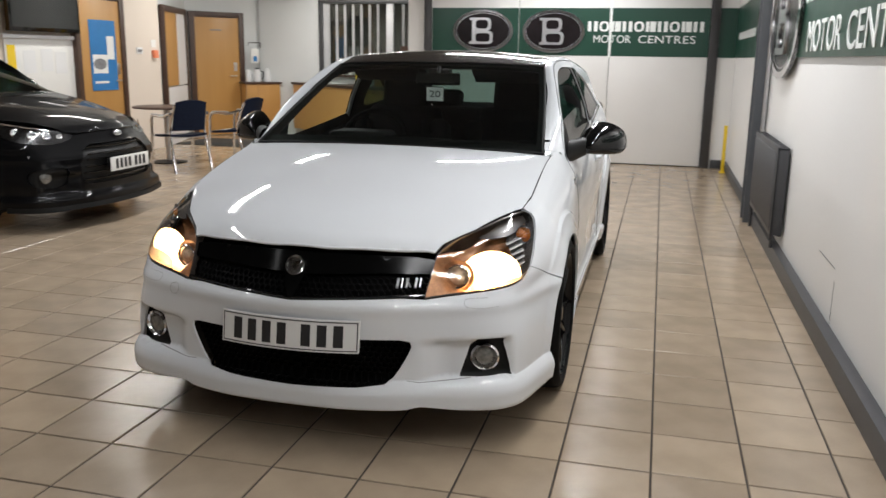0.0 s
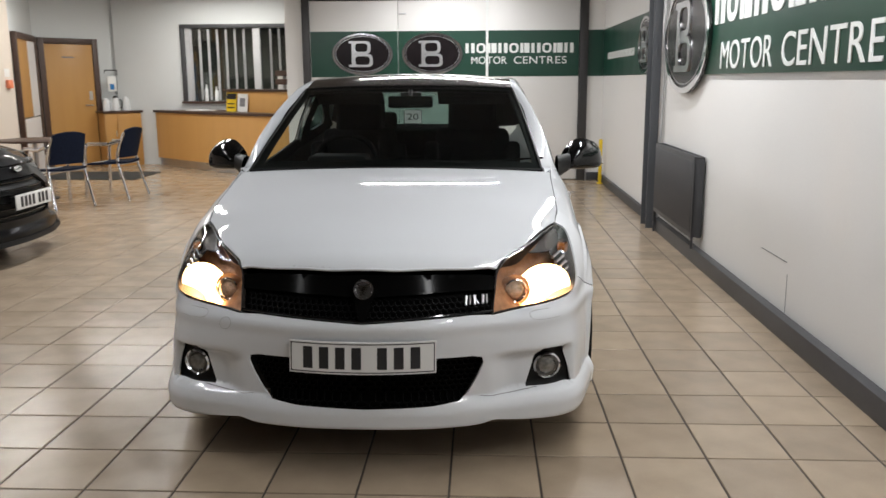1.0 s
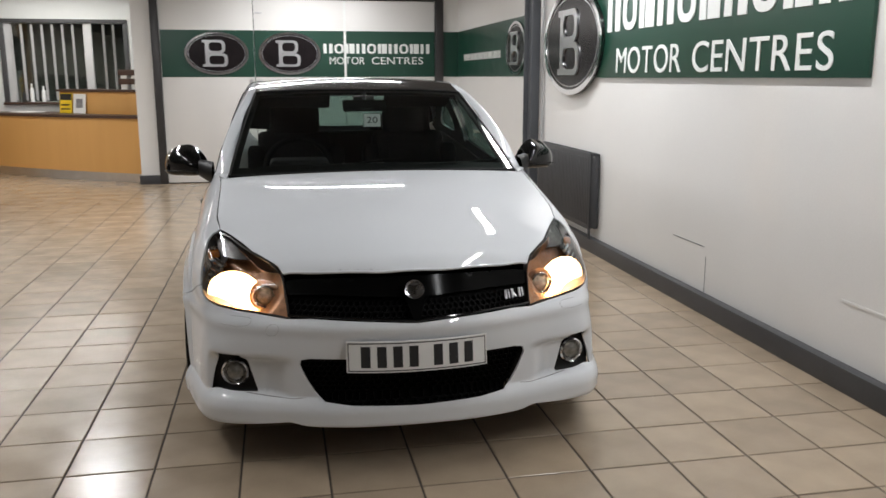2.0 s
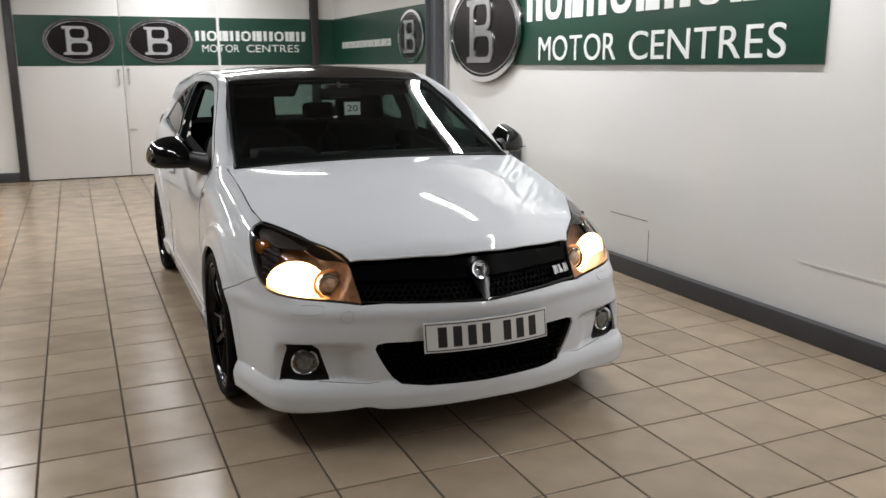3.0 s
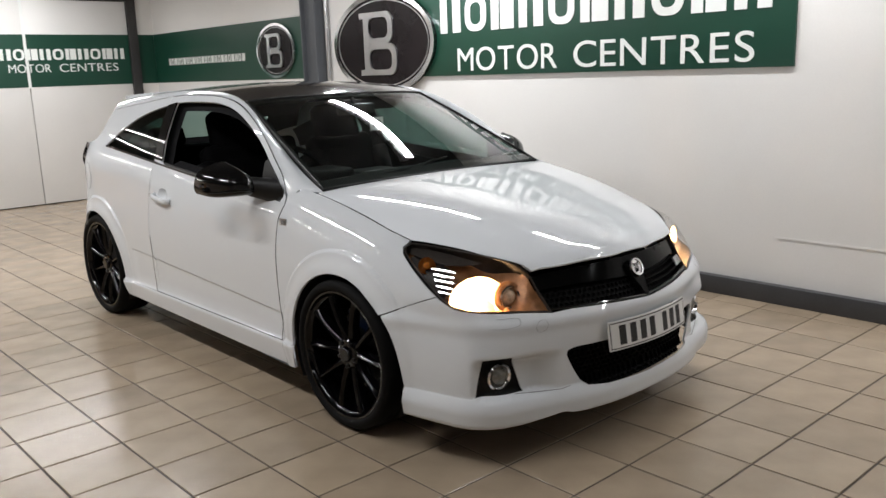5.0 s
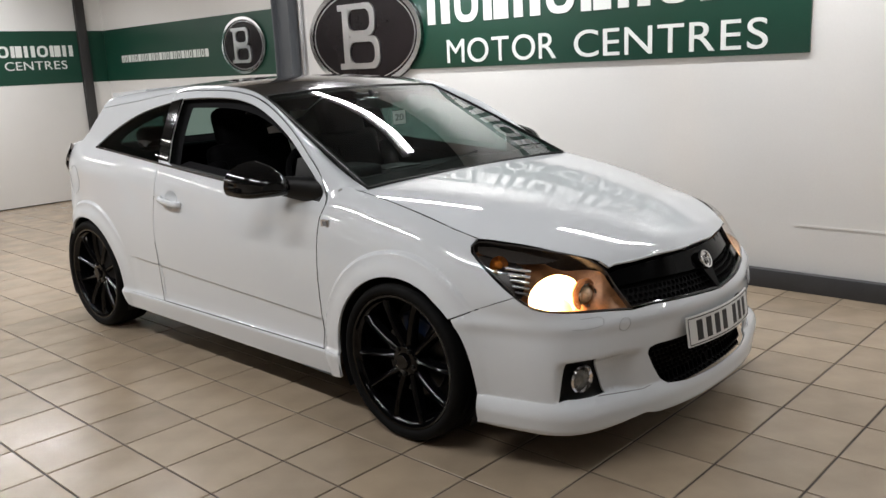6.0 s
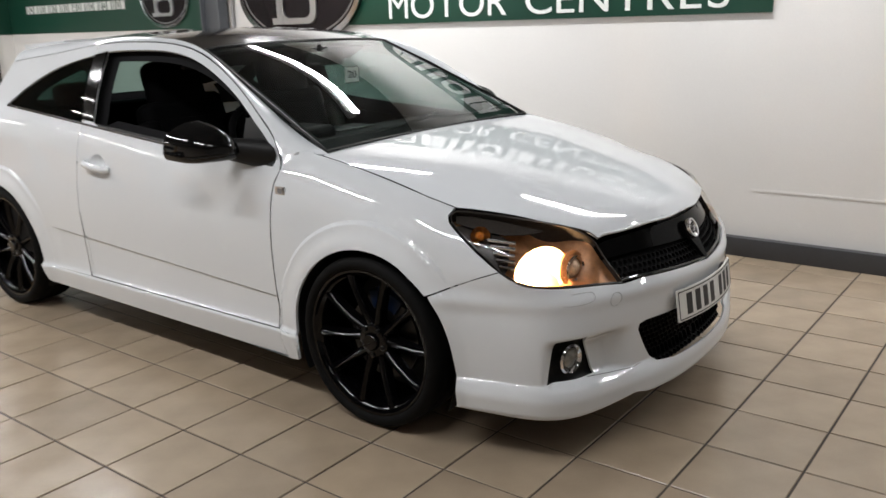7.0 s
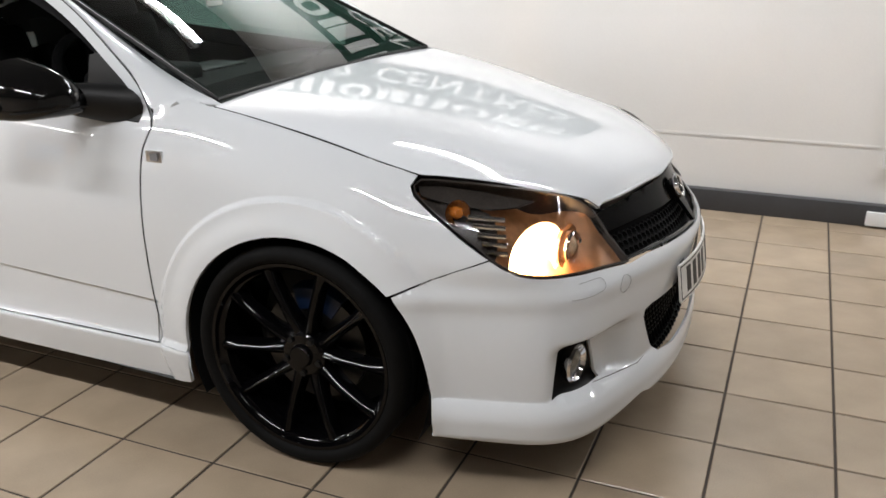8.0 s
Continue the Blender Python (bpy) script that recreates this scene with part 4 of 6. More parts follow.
def smooth_run(points, n=6):
    return [(v.x, v.y) for v in arc([(x, y, 0) for x, y in points], n)]


def wheel_arc(hub, r, a0, a1, n=26):
    return [(hub + r * math.cos(radians(a0 + (a1 - a0) * k / n)), 0.304 + r * math.sin(radians(a0 + (a1 - a0) * k / n))) for k in range(n + 1)]


# outlines on the skin, in (girth, height) at the nose and (length, height) on the flank
LAMP = [(1.010, 0.810)] + smooth_run([(1.002, 0.792), (0.948, 0.750), (0.858, 0.683), (0.800, 0.635), (0.750, 0.612), (0.62, 0.598), (0.54, 0.591), (0.430, 0.579)], 4) \
    + smooth_run([(0.447, 0.620), (0.487, 0.695), (0.527, 0.731), (0.60, 0.764), (0.70, 0.788), (0.82, 0.806), (0.94, 0.819), (0.99, 0.822)], 4)
FOG = loop2([(0.684, 0.410), (0.670, 0.430), (0.584, 0.434), (0.567, 0.421), (0.520, 0.302), (0.528, 0.288), (0.692, 0.288), (0.706, 0.296)], 3)
INTAKE_HALF = [(0.0, 0.433), (0.31, 0.435), (0.341, 0.428), (0.343, 0.408), (0.305, 0.345), (0.275, 0.298), (0.245, 0.273), (0.16, 0.260), (0.0, 0.252)]
INTAKE = INTAKE_HALF + [(-q, z) for q, z in INTAKE_HALF[-2:0:-1]]
GRILLE_HALF = [(0.0, 0.724), (0.15, 0.723), (0.30, 0.718), (0.44, 0.709), (0.497, 0.700), (0.492, 0.690), (0.455, 0.625), (0.434, 0.584), (0.35, 0.584), (0.2, 0.580), (0.1, 0.576), (0.0, 0.570)]
GRILLE = GRILLE_HALF + [(-q, z) for q, z in GRILLE_HALF[-2:0:-1]]
WINDOW_TOP = smooth_run([(0.470, 0.945), (0.576, 1.044), (0.791, 1.189), (1.039, 1.297), (1.28, 1.347), (1.595, 1.355), (1.807, 1.338), (2.135, 1.273), (2.40, 1.175), (2.545, 1.095)], 8)
FRAME_TOP = smooth_run([(0.432, 0.915), (0.456, 0.957), (0.553, 1.062), (0.776, 1.214), (1.028, 1.325), (1.28, 1.378), (1.6, 1.390), (1.83, 1.380), (2.2, 1.340), (2.42, 1.320), (2.60, 1.300)], 8)

HANDLE_CUP = [(1.652 + 0.064 * math.cos(2 * math.pi * k / 28), 0.846 + 0.047 * math.sin(2 * math.pi * k / 28)) for k in range(28)]


def body_side(car, s, white):
    """The painted panels of one flank."""
    f = on_side(s)
    def top(y):
        z = 0.82
        for _ in range(6):
            z = float(fender_top(float(skin(y + CORNER - Y_B, z)[1]))) - 0.003
        return z
    q_to_y = lambda q: q - CORNER + Y_B
    lamp_edge = [(q_to_y(q) + 0.003, z) for q, z in ((0.862, 0.678), (0.952, 0.745), (1.006, 0.787), (1.017, 0.808))]
    fender_outline = wheel_arc(-0.033, 0.372, -3, 137) + [(q_to_y(0.961), 0.6055), (q_to_y(0.830), 0.6530)] + lamp_edge \
        + [(y, top(y)) for y in np.linspace(q_to_y(1.0), 0.325, 18)] + [(0.37, 0.985), (0.44, 0.96), (0.427, 0.916)] + smooth_run([(0.436, 0.88), (0.446, 0.83), (0.455, 0.6), (0.448, 0.287)], 4)
    flare = [[(-0.02 + r * math.cos(radians(a)), 0.31 + r * math.sin(radians(a))) for a in range(24, 116, 2)] for r in (0.447, 0.452, 0.457, 0.462, 0.467)]
    fen = panel("fender", fender_outline, [], f, white, car, 0.013, lines=flare)
    door_front = smooth_run([(0.452, 0.287), (0.459, 0.6), (0.450, 0.83), (0.440, 0.88), (0.431, 0.914)], 4)
    frame = [p for p in FRAME_TOP if p[0] < 1.82]
    rear_edge = [(1.822, 1.388), (1.803, 1.20), (1.800, 1.03), (1.822, 0.85), (1.832, 0.6), (1.80, 0.287)]
    glass_top = [p for p in WINDOW_TOP if p[0] < 1.735]
    glass = [(0.478, 0.921)] + glass_top + [(1.735, 1.350), (1.733, 1.034)] + [(y, float(belt(y)) + 0.003) for y in np.linspace(1.68, 0.53, 14)]
    door_outline = door_front + frame[1:] + rear_edge
    door = panel("door", door_outline, [glass, HANDLE_CUP], f, white, car, 0.018, lines=[[(0.47, 0.418 + d), (1.79, 0.479 + d)] for d in (-0.006, -0.004, -0.002, 0.0, 0.002)])
    part("door_seal", tube([Vector(on_side(s, offset_skin(-0.0006))(np.array(y), np.array(z))) for y, z in door_outline], 0.0019, 6, closed=True), SATIN_BLACK, door, "thin dark door gap")
    if s > 0:   # the driver's window is wound down
        panel("window_glass", glass, [], on_side(s, offset_skin(-0.009)), TINTED, door, 0.03, 0, label="tinted door glass")
    else:
        panel("window_glass", [(0.70, 0.72), (1.68, 0.72), (1.68, 1.02), (0.70, 0.925)], [], on_side(s, offset_skin(-0.03)), GLASS, door, 0.05, 0, label="door glass wound down")
    seal = [(y, float(belt(y)) + 0.003) for y in np.linspace(0.66, 1.73, 14)] + [(y, float(belt(y)) + 0.014) for y in np.linspace(1.73, 0.66, 14)]
    panel("window_seal", seal, [], on_side(s, offset_skin(-0.004)), SATIN_BLACK, door, 0.02, 0.01, label="black window seal")
    pillar = [(1.730, 1.034), (1.731, 1.352), (1.826, 1.336), (1.822, 1.041)]
    panel("pillar_trim", pillar, [], on_side(s, offset_skin(0.0015)), GLOSS_BLACK, door, 0.02, 0.006, label="gloss black pillar trim")
    sail = [(0.478, 0.923), (0.472, 0.945)] + [p for p in WINDOW_TOP if 0.47 < p[0] < 0.67] + [(0.675, 1.09), (0.668, 0.935)]
    panel("corner_trim", sail, [], on_side(s, offset_skin(0.002)), SATIN_BLACK, door, 0.03, 0.006, label="black mirror corner trim")
    quarter_glass = [(1.816, 1.336)] + [p for p in WINDOW_TOP if p[0] > 1.83] + [(2.55, 1.09)] + [(y, float(belt(y)) + 0.003) for y in np.linspace(2.50, 1.816, 8)]
    tail = [(2.60, 1.300), (2.655, 1.235), (2.71, 1.17), (2.775, 1.115), (2.93, 1.086), (3.06, 1.05), (3.17, 0.95), (3.22, 0.8), (3.24, 0.6), (3.22, 0.35), (3.08, 0.26), (2.99, 0.25)]
    rear = panel("quarter_panel", [(1.806, 0.287), (1.836, 0.6), (1.826, 0.85), (1.804, 1.03)] + [(1.807, 1.20), (1.826, 1.388)] + [p for p in FRAME_TOP if p[0] > 1.84] + tail[1:]
                 + wheel_arc(AXLE, 0.372, -8, 183), [quarter_glass], f, white, car, 0.02, lines=[[(AXLE - 0.02 + r * math.cos(radians(a)), 0.31 + r * math.sin(radians(a))) for a in range(14, 160, 3)] for r in (0.447, 0.452, 0.457, 0.462, 0.467)] + [[(1.84, 0.481 + d), (2.155, 0.4955 + d)] for d in (-0.006, -0.004, -0.002, 0.0, 0.002)])
    panel("quarter_glass", quarter_glass, [], on_side(s, offset_skin(-0.006)), TINTED, rear, 0.03, 0, label="dark tinted quarter glass")
    sill = [(0.335, 0.283), (2.245, 0.283), (2.215, 0.20), (2.19, 0.19), (0.38, 0.172), (0.345, 0.18)]
    panel("side_skirt", sill, [], f, white, car, 0.014)
    # bright strip under the windows
    strip = [(y, float(belt(y)) - 0.007) for y in np.linspace(0.66, 2.545, 24)] + [(y, float(belt(y)) + 0.003) for y in np.linspace(2.545, 0.66, 24)]
    panel("belt_strip", strip, [], on_side(s, offset_skin(0.003)), CHROME, door, 0.02, 0.006, label="bright metal window strip")
    # the pillar and roof rail between the door frame and the glass
    lower = [tuple(skin(s * (y + CORNER - Y_B), z)) for y, z in smooth_run([(0.37, 0.985), (0.448, 0.960), (0.550, 1.066), (0.773, 1.218), (1.026, 1.329), (1.28, 1.382), (1.6, 1.394), (1.83, 1.384), (2.2, 1.344), (2.42, 1.324), (2.60, 1.304)], 8)]
    upper = [tuple(v) for v in arc([(s * x, y, z) for x, y, z in ((0.718, 0.285, 0.980), (0.698, 0.39, 1.009), (0.682, 0.545, 1.079), (0.637, 0.825, 1.220), (0.592, 1.10, 1.345), (0.583, 1.30, 1.395), (0.577, 1.6, 1.414), (0.567, 1.85, 1.412), (0.557, 2.2, 1.398), (0.556, 2.42, 1.386), (0.563, 2.63, 1.368))], 8)]

    def rail(u, v):
        a, b = Vector(lower[u]), Vector(upper[u])
        n = Vector((s * 0.62, -0.25, 0.75)).normalized()
        foot = Vector((0, -0.022, -0.012)) if u == 0 else Vector()
        return a + (b - a) * v + n * (0.13 * min(u / 10, 1) * (b - a).length * 4 * v * (1 - v)) + foot
    thicken(part("roof_rail", outward(grid(rail, range(len(lower)), [k / 8 for k in range(9)]), (0, 1.3, 0.9)), white, car), 0.012)
    part("rail_lining", grid(lambda u, v: Vector(rail(u, v)) - Vector((s * 0.03, 0.012, 0.022)), range(len(lower)), [0, 0.5, 1]), HEADLINER, car, "black pillar lining")
    return fen, door, rear


def windscreen(u, v):
    """From the cowl (v = 0) to the roof (v = 1), across u = -1 to 1."""
    x = u * (0.722 + (0.588 - 0.722) * v)
    y = 0.335 + 0.775 * v - 0.055 * (1 - u * u) * (1 - 0.75 * v) + 0.04 * (1 - u * u) * v
    z = 0.978 + 0.374 * v + 0.012 * (1 - u * u) + 0.045 * v * (1 - v) * 2
    c, r = 1 - u * u, v * (1 - v)
    bulge = c * (0.0588 * r + 0.0247 * v * r + 0.006 * u * u * (1 - v) + 0.0039 * v + 0.0133 * u * u * v) - 0.0477 * r
    x, y = x - 0.016 * u * (1 - v) ** 2, y - 0.048 * u * u * (1 - v) ** 2
    return (x, y - 0.42 * bulge, z + 0.9 * bulge)


roof_x = Spline((1.10, 0.590), (1.3, 0.583), (1.6, 0.577), (1.85, 0.567), (2.2, 0.555), (2.6, 0.54))
roof_z = Spline((1.10, 1.347), (1.3, 1.395), (1.6, 1.412), (1.85, 1.412), (2.2, 1.396), (2.6, 1.362))


def roof(u, y):
    return (u * float(roof_x(y)), y + 0.045 * (1 - u * u) * max(0, 1 - (y - 1.1) * 3), float(roof_z(y)) + (0.012 + 0.018 * min(1, (y - 1.1) * 2.5)) * (1 - u * u))


def frac(n):
    return [2 * k / n - 1 for k in range(n + 1)]


def wheel(side_label=""):
    """A black ten-spoke alloy with its tyre, disc and caliper; the axle runs along x, the face looks to -x."""
    ob = thing("wheel", (0, 0, 0), "black multi-spoke alloy wheel with low-profile tyre", "wheel")
    turn = pose(0, 0, 0, 0, -90, 0)
    prof = [(0.274, -0.006), (0.279, 0.007), (0.290, 0.014), (0.304, 0.013), (0.314, 0.006), (0.3205, -0.006), (0.3225, -0.022), (0.3235, -0.05), (0.3235, -0.17), (0.319, -0.20), (0.30, -0.225), (0.262, -0.225)]
    tyre = part("tyre", lathe(prof, 96, turn), RUBBER, ob)
    bm = bmesh.new()
    for k in range(3):
        lathe([(0.3232, -0.046 - 0.044 * k), (0.3244, -0.048 - 0.044 * k), (0.3244, -0.082 - 0.044 * k), (0.3232, -0.084 - 0.044 * k)], 96, turn, bm)
    part("tread", bm, RUBBER, tyre)
    part("rim", lathe([(0.272, -0.20), (0.274, -0.014), (0.278, -0.003), (0.275, 0.004), (0.266, 0.003), (0.262, -0.006), (0.258, -0.014), (0.250, -0.020), (0.244, -0.05), (0.238, -0.12), (0.232, -0.20)], 96, turn), RIM, ob)
    bm = bmesh.new()
    for k in range(5):
        for lean in (-1, 1):
            a = radians(72 * k + 8 + lean * 12)
            b = radians(72 * k + 8 + lean * 19)
            inner, outer = Vector((0.048 * math.cos(a), 0.048 * math.sin(a))), Vector((0.256 * math.cos(b), 0.256 * math.sin(b)))
            d = (outer - inner).normalized()
            n = Vector((-d.y, d.x))
            sec = []
            for t, w, h, dep in ((0, 0.022, -0.034, 0.05), (0.12, 0.018, -0.026, 0.048), (0.40, 0.0145, -0.017, 0.045), (0.75, 0.0145, -0.012, 0.040), (0.92, 0.018, -0.011, 0.034), (1, 0.025, -0.012, 0.030)):
                c = inner + (outer - inner) * t
                sec.append([turn @ Vector((*(c + n * w * e), hh)) for e, hh in ((-1.15, h - dep), (-1.0, h - 0.020), (-0.62, h - 0.006), (0, h), (0.62, h - 0.006), (1.0, h - 0.020), (1.15, h - dep))])
            rows = [[bm.verts.new(p) for p in r] for r in sec]
            for p, q in zip(rows, rows[1:]):
                for i in range(7):
                    bm.faces.new((p[i], p[(i + 1) % 7], q[(i + 1) % 7], q[i]))
    bmesh.ops.recalc_face_normals(bm, faces=bm.faces)
    part("spokes", bm, RIM, ob)
    part("hub", lathe([(0, -0.010), (0.028, -0.010), (0.032, -0.014), (0.034, -0.024), (0.058, -0.026), (0.066, -0.034), (0.066, -0.07), (0, -0.07)], 40, turn), RIM, ob)
    for k in range(5):
        a = radians(72 * k + 44)
        part("lug_nut", cylinder(turn @ pose(0.053 * math.cos(a), 0.053 * math.sin(a), -0.032), 0.010, 0.009, 0.014, 6), SATIN_BLACK, ob)
    part("brake_disc", lathe([(0.07, -0.095), (0.160, -0.095), (0.160, -0.118), (0.07, -0.118)], 64, turn), DISC, ob)
    bm = bmesh.new()
    n = 8
    rows = [[bm.verts.new(turn @ Vector((r * math.cos(t), r * math.sin(t), h))) for r, h in ((0.115, -0.082), (0.175, -0.082), (0.182, -0.092), (0.182, -0.135), (0.115, -0.135))] for t in [radians(-28 + 52 * k / n) for k in range(n + 1)]]
    for p, q in zip(rows, rows[1:]):
        for i in range(5):
            bm.faces.new((p[i], p[(i + 1) % 5], q[(i + 1) % 5], q[i]))
    bm.faces.new(rows[0]), bm.faces.new(rows[-1][::-1])
    bmesh.ops.recalc_face_normals(bm, faces=bm.faces)
    part("caliper", bm, BLUE, ob, "blue painted brake caliper")
    part("barrel", lathe([(0.235, -0.20), (0.05, -0.19), (0.0, -0.19)], 48, turn), SATIN_BLACK, ob)
    return ob


def honeycomb(inside_poly, place, r, mat, parent, wall=0.0035, depth=0.012):
    """A mesh of hexagonal cells over an outline on the skin."""
    bm = bmesh.new()
    us, vs = [p[0] for p in inside_poly], [p[1] for p in inside_poly]
    dx, dy = math.sqrt(3) * r, 1.5 * r
    pts = []
    for j in range(int((max(vs) - min(vs)) / dy) + 2):
        for i in range(int((max(us) - min(us)) / dx) + 2):
            pts.append((min(us) + (i + 0.5 * (j % 2)) * dx, min(vs) + j * dy))
    a = np.array(pts)
    ok = inside(a[:, 0], a[:, 1], list(inside_poly))
    ang = [radians(60 * k + 30) for k in range(6)]
    loops = []
    for u, v in a[ok]:
        for rr in (r, r - wall):
            loops += [(u + rr * math.cos(t), v + rr * math.sin(t)) for t in ang]
    loops = np.array(loops)
    front = place(loops[:, 0], loops[:, 1])
    back = front + np.array([0, depth, 0])
    for c in range(0, len(loops), 12):
        fo, bo = [bm.verts.new(p) for p in front[c:c + 12]], [bm.verts.new(p) for p in back[c:c + 12]]
        for k in range(6):
            n = (k + 1) % 6
            bm.faces.new((fo[k], fo[n], fo[6 + n], fo[6 + k]))
            bm.faces.new((fo[6 + k], fo[6 + n], bo[6 + n], bo[6 + k]))
    return tagged(part("honeycomb", bm, mat, parent, "black honeycomb mesh", 0), kind="stuff")


def shrink(poly, d):
    """An outline drawn in by d along its corner normals."""
    n, out = len(poly), []
    area = sum(a[0] * b[1] - b[0] * a[1] for a, b in zip(poly, poly[1:] + poly[:1]))
    k = -1 if area > 0 else 1
    for i in range(n):
        a, b, c = Vector(poly[i - 1]), Vector(poly[i]), Vector(poly[(i + 1) % n])
        t = ((b - a).normalized() + (c - b).normalized())
        t = t.normalized() if t.length > 1e-6 else (c - b).normalized()
        out.append((b.x + k * t.y * d, b.y - k * t.x * d))
    return out


def headlamp(car, s):
    """A clear lens over a smoked, glow-tinted housing with a lit reflector, a projector ring and an amber bulb."""
    outline = [(s * q, z) for q, z in LAMP]
    lamp = panel("headlamp", outline, [], offset_skin(0.0005), CLEAR, car, 0.02, 0, label="clear headlamp lens, lit")
    panel("bezel", outline, [[(s * q, z) for q, z in shrink(LAMP, 0.0034)]], offset_skin(-0.002), CARBON, lamp, 0.012, 0.006, label="dark lamp bezel")
    def dished(q, z):
        """The housing's floor: deep behind the reflector, rising towards the lens away from it."""
        far = np.hypot((abs(q) - 0.690) / 0.112, (z - 0.676) / 0.086)
        k = step(0.95, 2.0, far)[..., None]
        rim = step(0.80, 0.70, abs(q))[..., None]
        return offset_skin(-0.096)(q, z) * (1 - k) + (offset_skin(-0.052)(q, z) * (1 - rim) + offset_skin(-0.026)(q, z) * rim) * k
    # the floor's orange carries the lamp's glow as colour
    panel("housing", outline, [], dished, GLOW_COPPER, lamp, 0.012, 0, label="smoked reflector housing")
    # its wall, from the floor up to the lens
    run = np.array(dense(outline + outline[:1], 0.012, False))
    brim, base = offset_skin(-0.004)(run[:, 0], run[:, 1]), dished(run[:, 0], run[:, 1])
    part("housing_wall", grid(lambda k, v: Vector(brim[k]).lerp(Vector(base[k]), v), range(len(run)), [0, 0.5, 1]), CARBON, lamp, "dark wall of the lamp housing")

    def at(q, z, back):
        return Vector(offset_skin(-back)(np.array(s * q), np.array(z)))

    def aimed(c, out):
        return look(c, c + Vector((s * out, -1, 0.02))) @ pose(0, 0, 0, 180)
    # the main reflector, lit by its bulb
    aim = aimed(at(0.690, 0.676, 0.088), 0.40) @ Matrix.Diagonal((1.38, 1.05, 1, 1))
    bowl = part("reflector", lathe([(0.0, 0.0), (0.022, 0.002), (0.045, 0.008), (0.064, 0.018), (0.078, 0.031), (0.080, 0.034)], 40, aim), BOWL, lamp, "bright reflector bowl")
    part("main_beam", lathe([(0.0, 0.002), (0.012, 0.002), (0.013, 0.012), (0.009, 0.022), (0.0, 0.026)], 20, aim), BEAM, bowl, "lit main beam bulb")
    # the bulb's light is an added spot aimed back, so none spills forward
    glow = bpy.data.lights.new("headlamp_bulb", "SPOT")
    glow.energy, glow.color, glow.shadow_soft_size, glow.spot_size, glow.spot_blend = HEADLAMP_WATTS, (1.0, 0.66, 0.34), 0.012, radians(176), 0.25
    o = new("headlamp_bulb", glow)
    o.parent = car
    o.matrix_basis = look(aim @ Vector((0, 0, 0.062)), aim @ Vector((0, 0, 0)))
    # the smoked cover over the upper edge and the outer end
    hood_line = [(0.69, 0.776), (0.82, 0.802), (0.93, 0.816), (0.995, 0.818), (0.985, 0.798), (0.90, 0.780), (0.82, 0.771), (0.75, 0.771)]
    panel("upper_cover", [(s * q, z) for q, z in hood_line], [], offset_skin(-0.024), CARBON, lamp, 0.02, 0.004, label="dark carbon-look lamp cover")
    side = loop2([(0.815, 0.652), (0.800, 0.71), (0.815, 0.768), (0.90, 0.790), (0.985, 0.795), (0.940, 0.748), (0.865, 0.692)], 3)
    panel("side_cover", [(s * q, z) for q, z in side], [], offset_skin(-0.038), CARBON, lamp, 0.02, 0.004, label="dark lamp side cover")
    # the dipped-beam projector beside it
    aim = aimed(at(0.560, 0.664, 0.076), 0.2)
    part("projector_ring", lathe([(0.036, 0.0), (0.043, 0.006), (0.045, 0.03), (0.041, 0.035), (0.036, 0.03)], 40, aim), CHROME, lamp, "chrome projector ring")
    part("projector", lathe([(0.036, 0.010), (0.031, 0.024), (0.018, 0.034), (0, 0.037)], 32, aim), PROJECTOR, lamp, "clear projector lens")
    part("projector_collar", lathe([(0.046, 0.0), (0.058, 0.004), (0.060, 0.014), (0.046, 0.012)], 40, aim), GLOW_COPPER, lamp, "smoked collar round the projector")
    c = at(0.900, 0.768, 0.03)
    part("indicator_bulb", lathe([(0, 0), (0.016, 0.0), (0.016, 0.02), (0.01, 0.03), (0, 0.032)], 20, look(c, c + Vector((s * 0.7, -0.7, 0.1))) @ pose(0, 0, 0, 180)), AMBER, lamp, "amber indicator bulb")
    part("indicator_cup", lathe([(0.016, 0.0), (0.032, 0.012), (0.034, 0.02)], 24, look(c, c + Vector((s * 0.7, -0.7, 0.1))) @ pose(0, 0, 0, 180)), CHROME, lamp)
    for k in range(5):
        p, q = at(0.780, 0.668 + 0.020 * k, 0.030), at(0.830 + 0.010 * k, 0.673 + 0.020 * k, 0.024)
        part("reflector_fin", tube([p, q], 0.007, 8), CHROME, lamp)
    return lamp


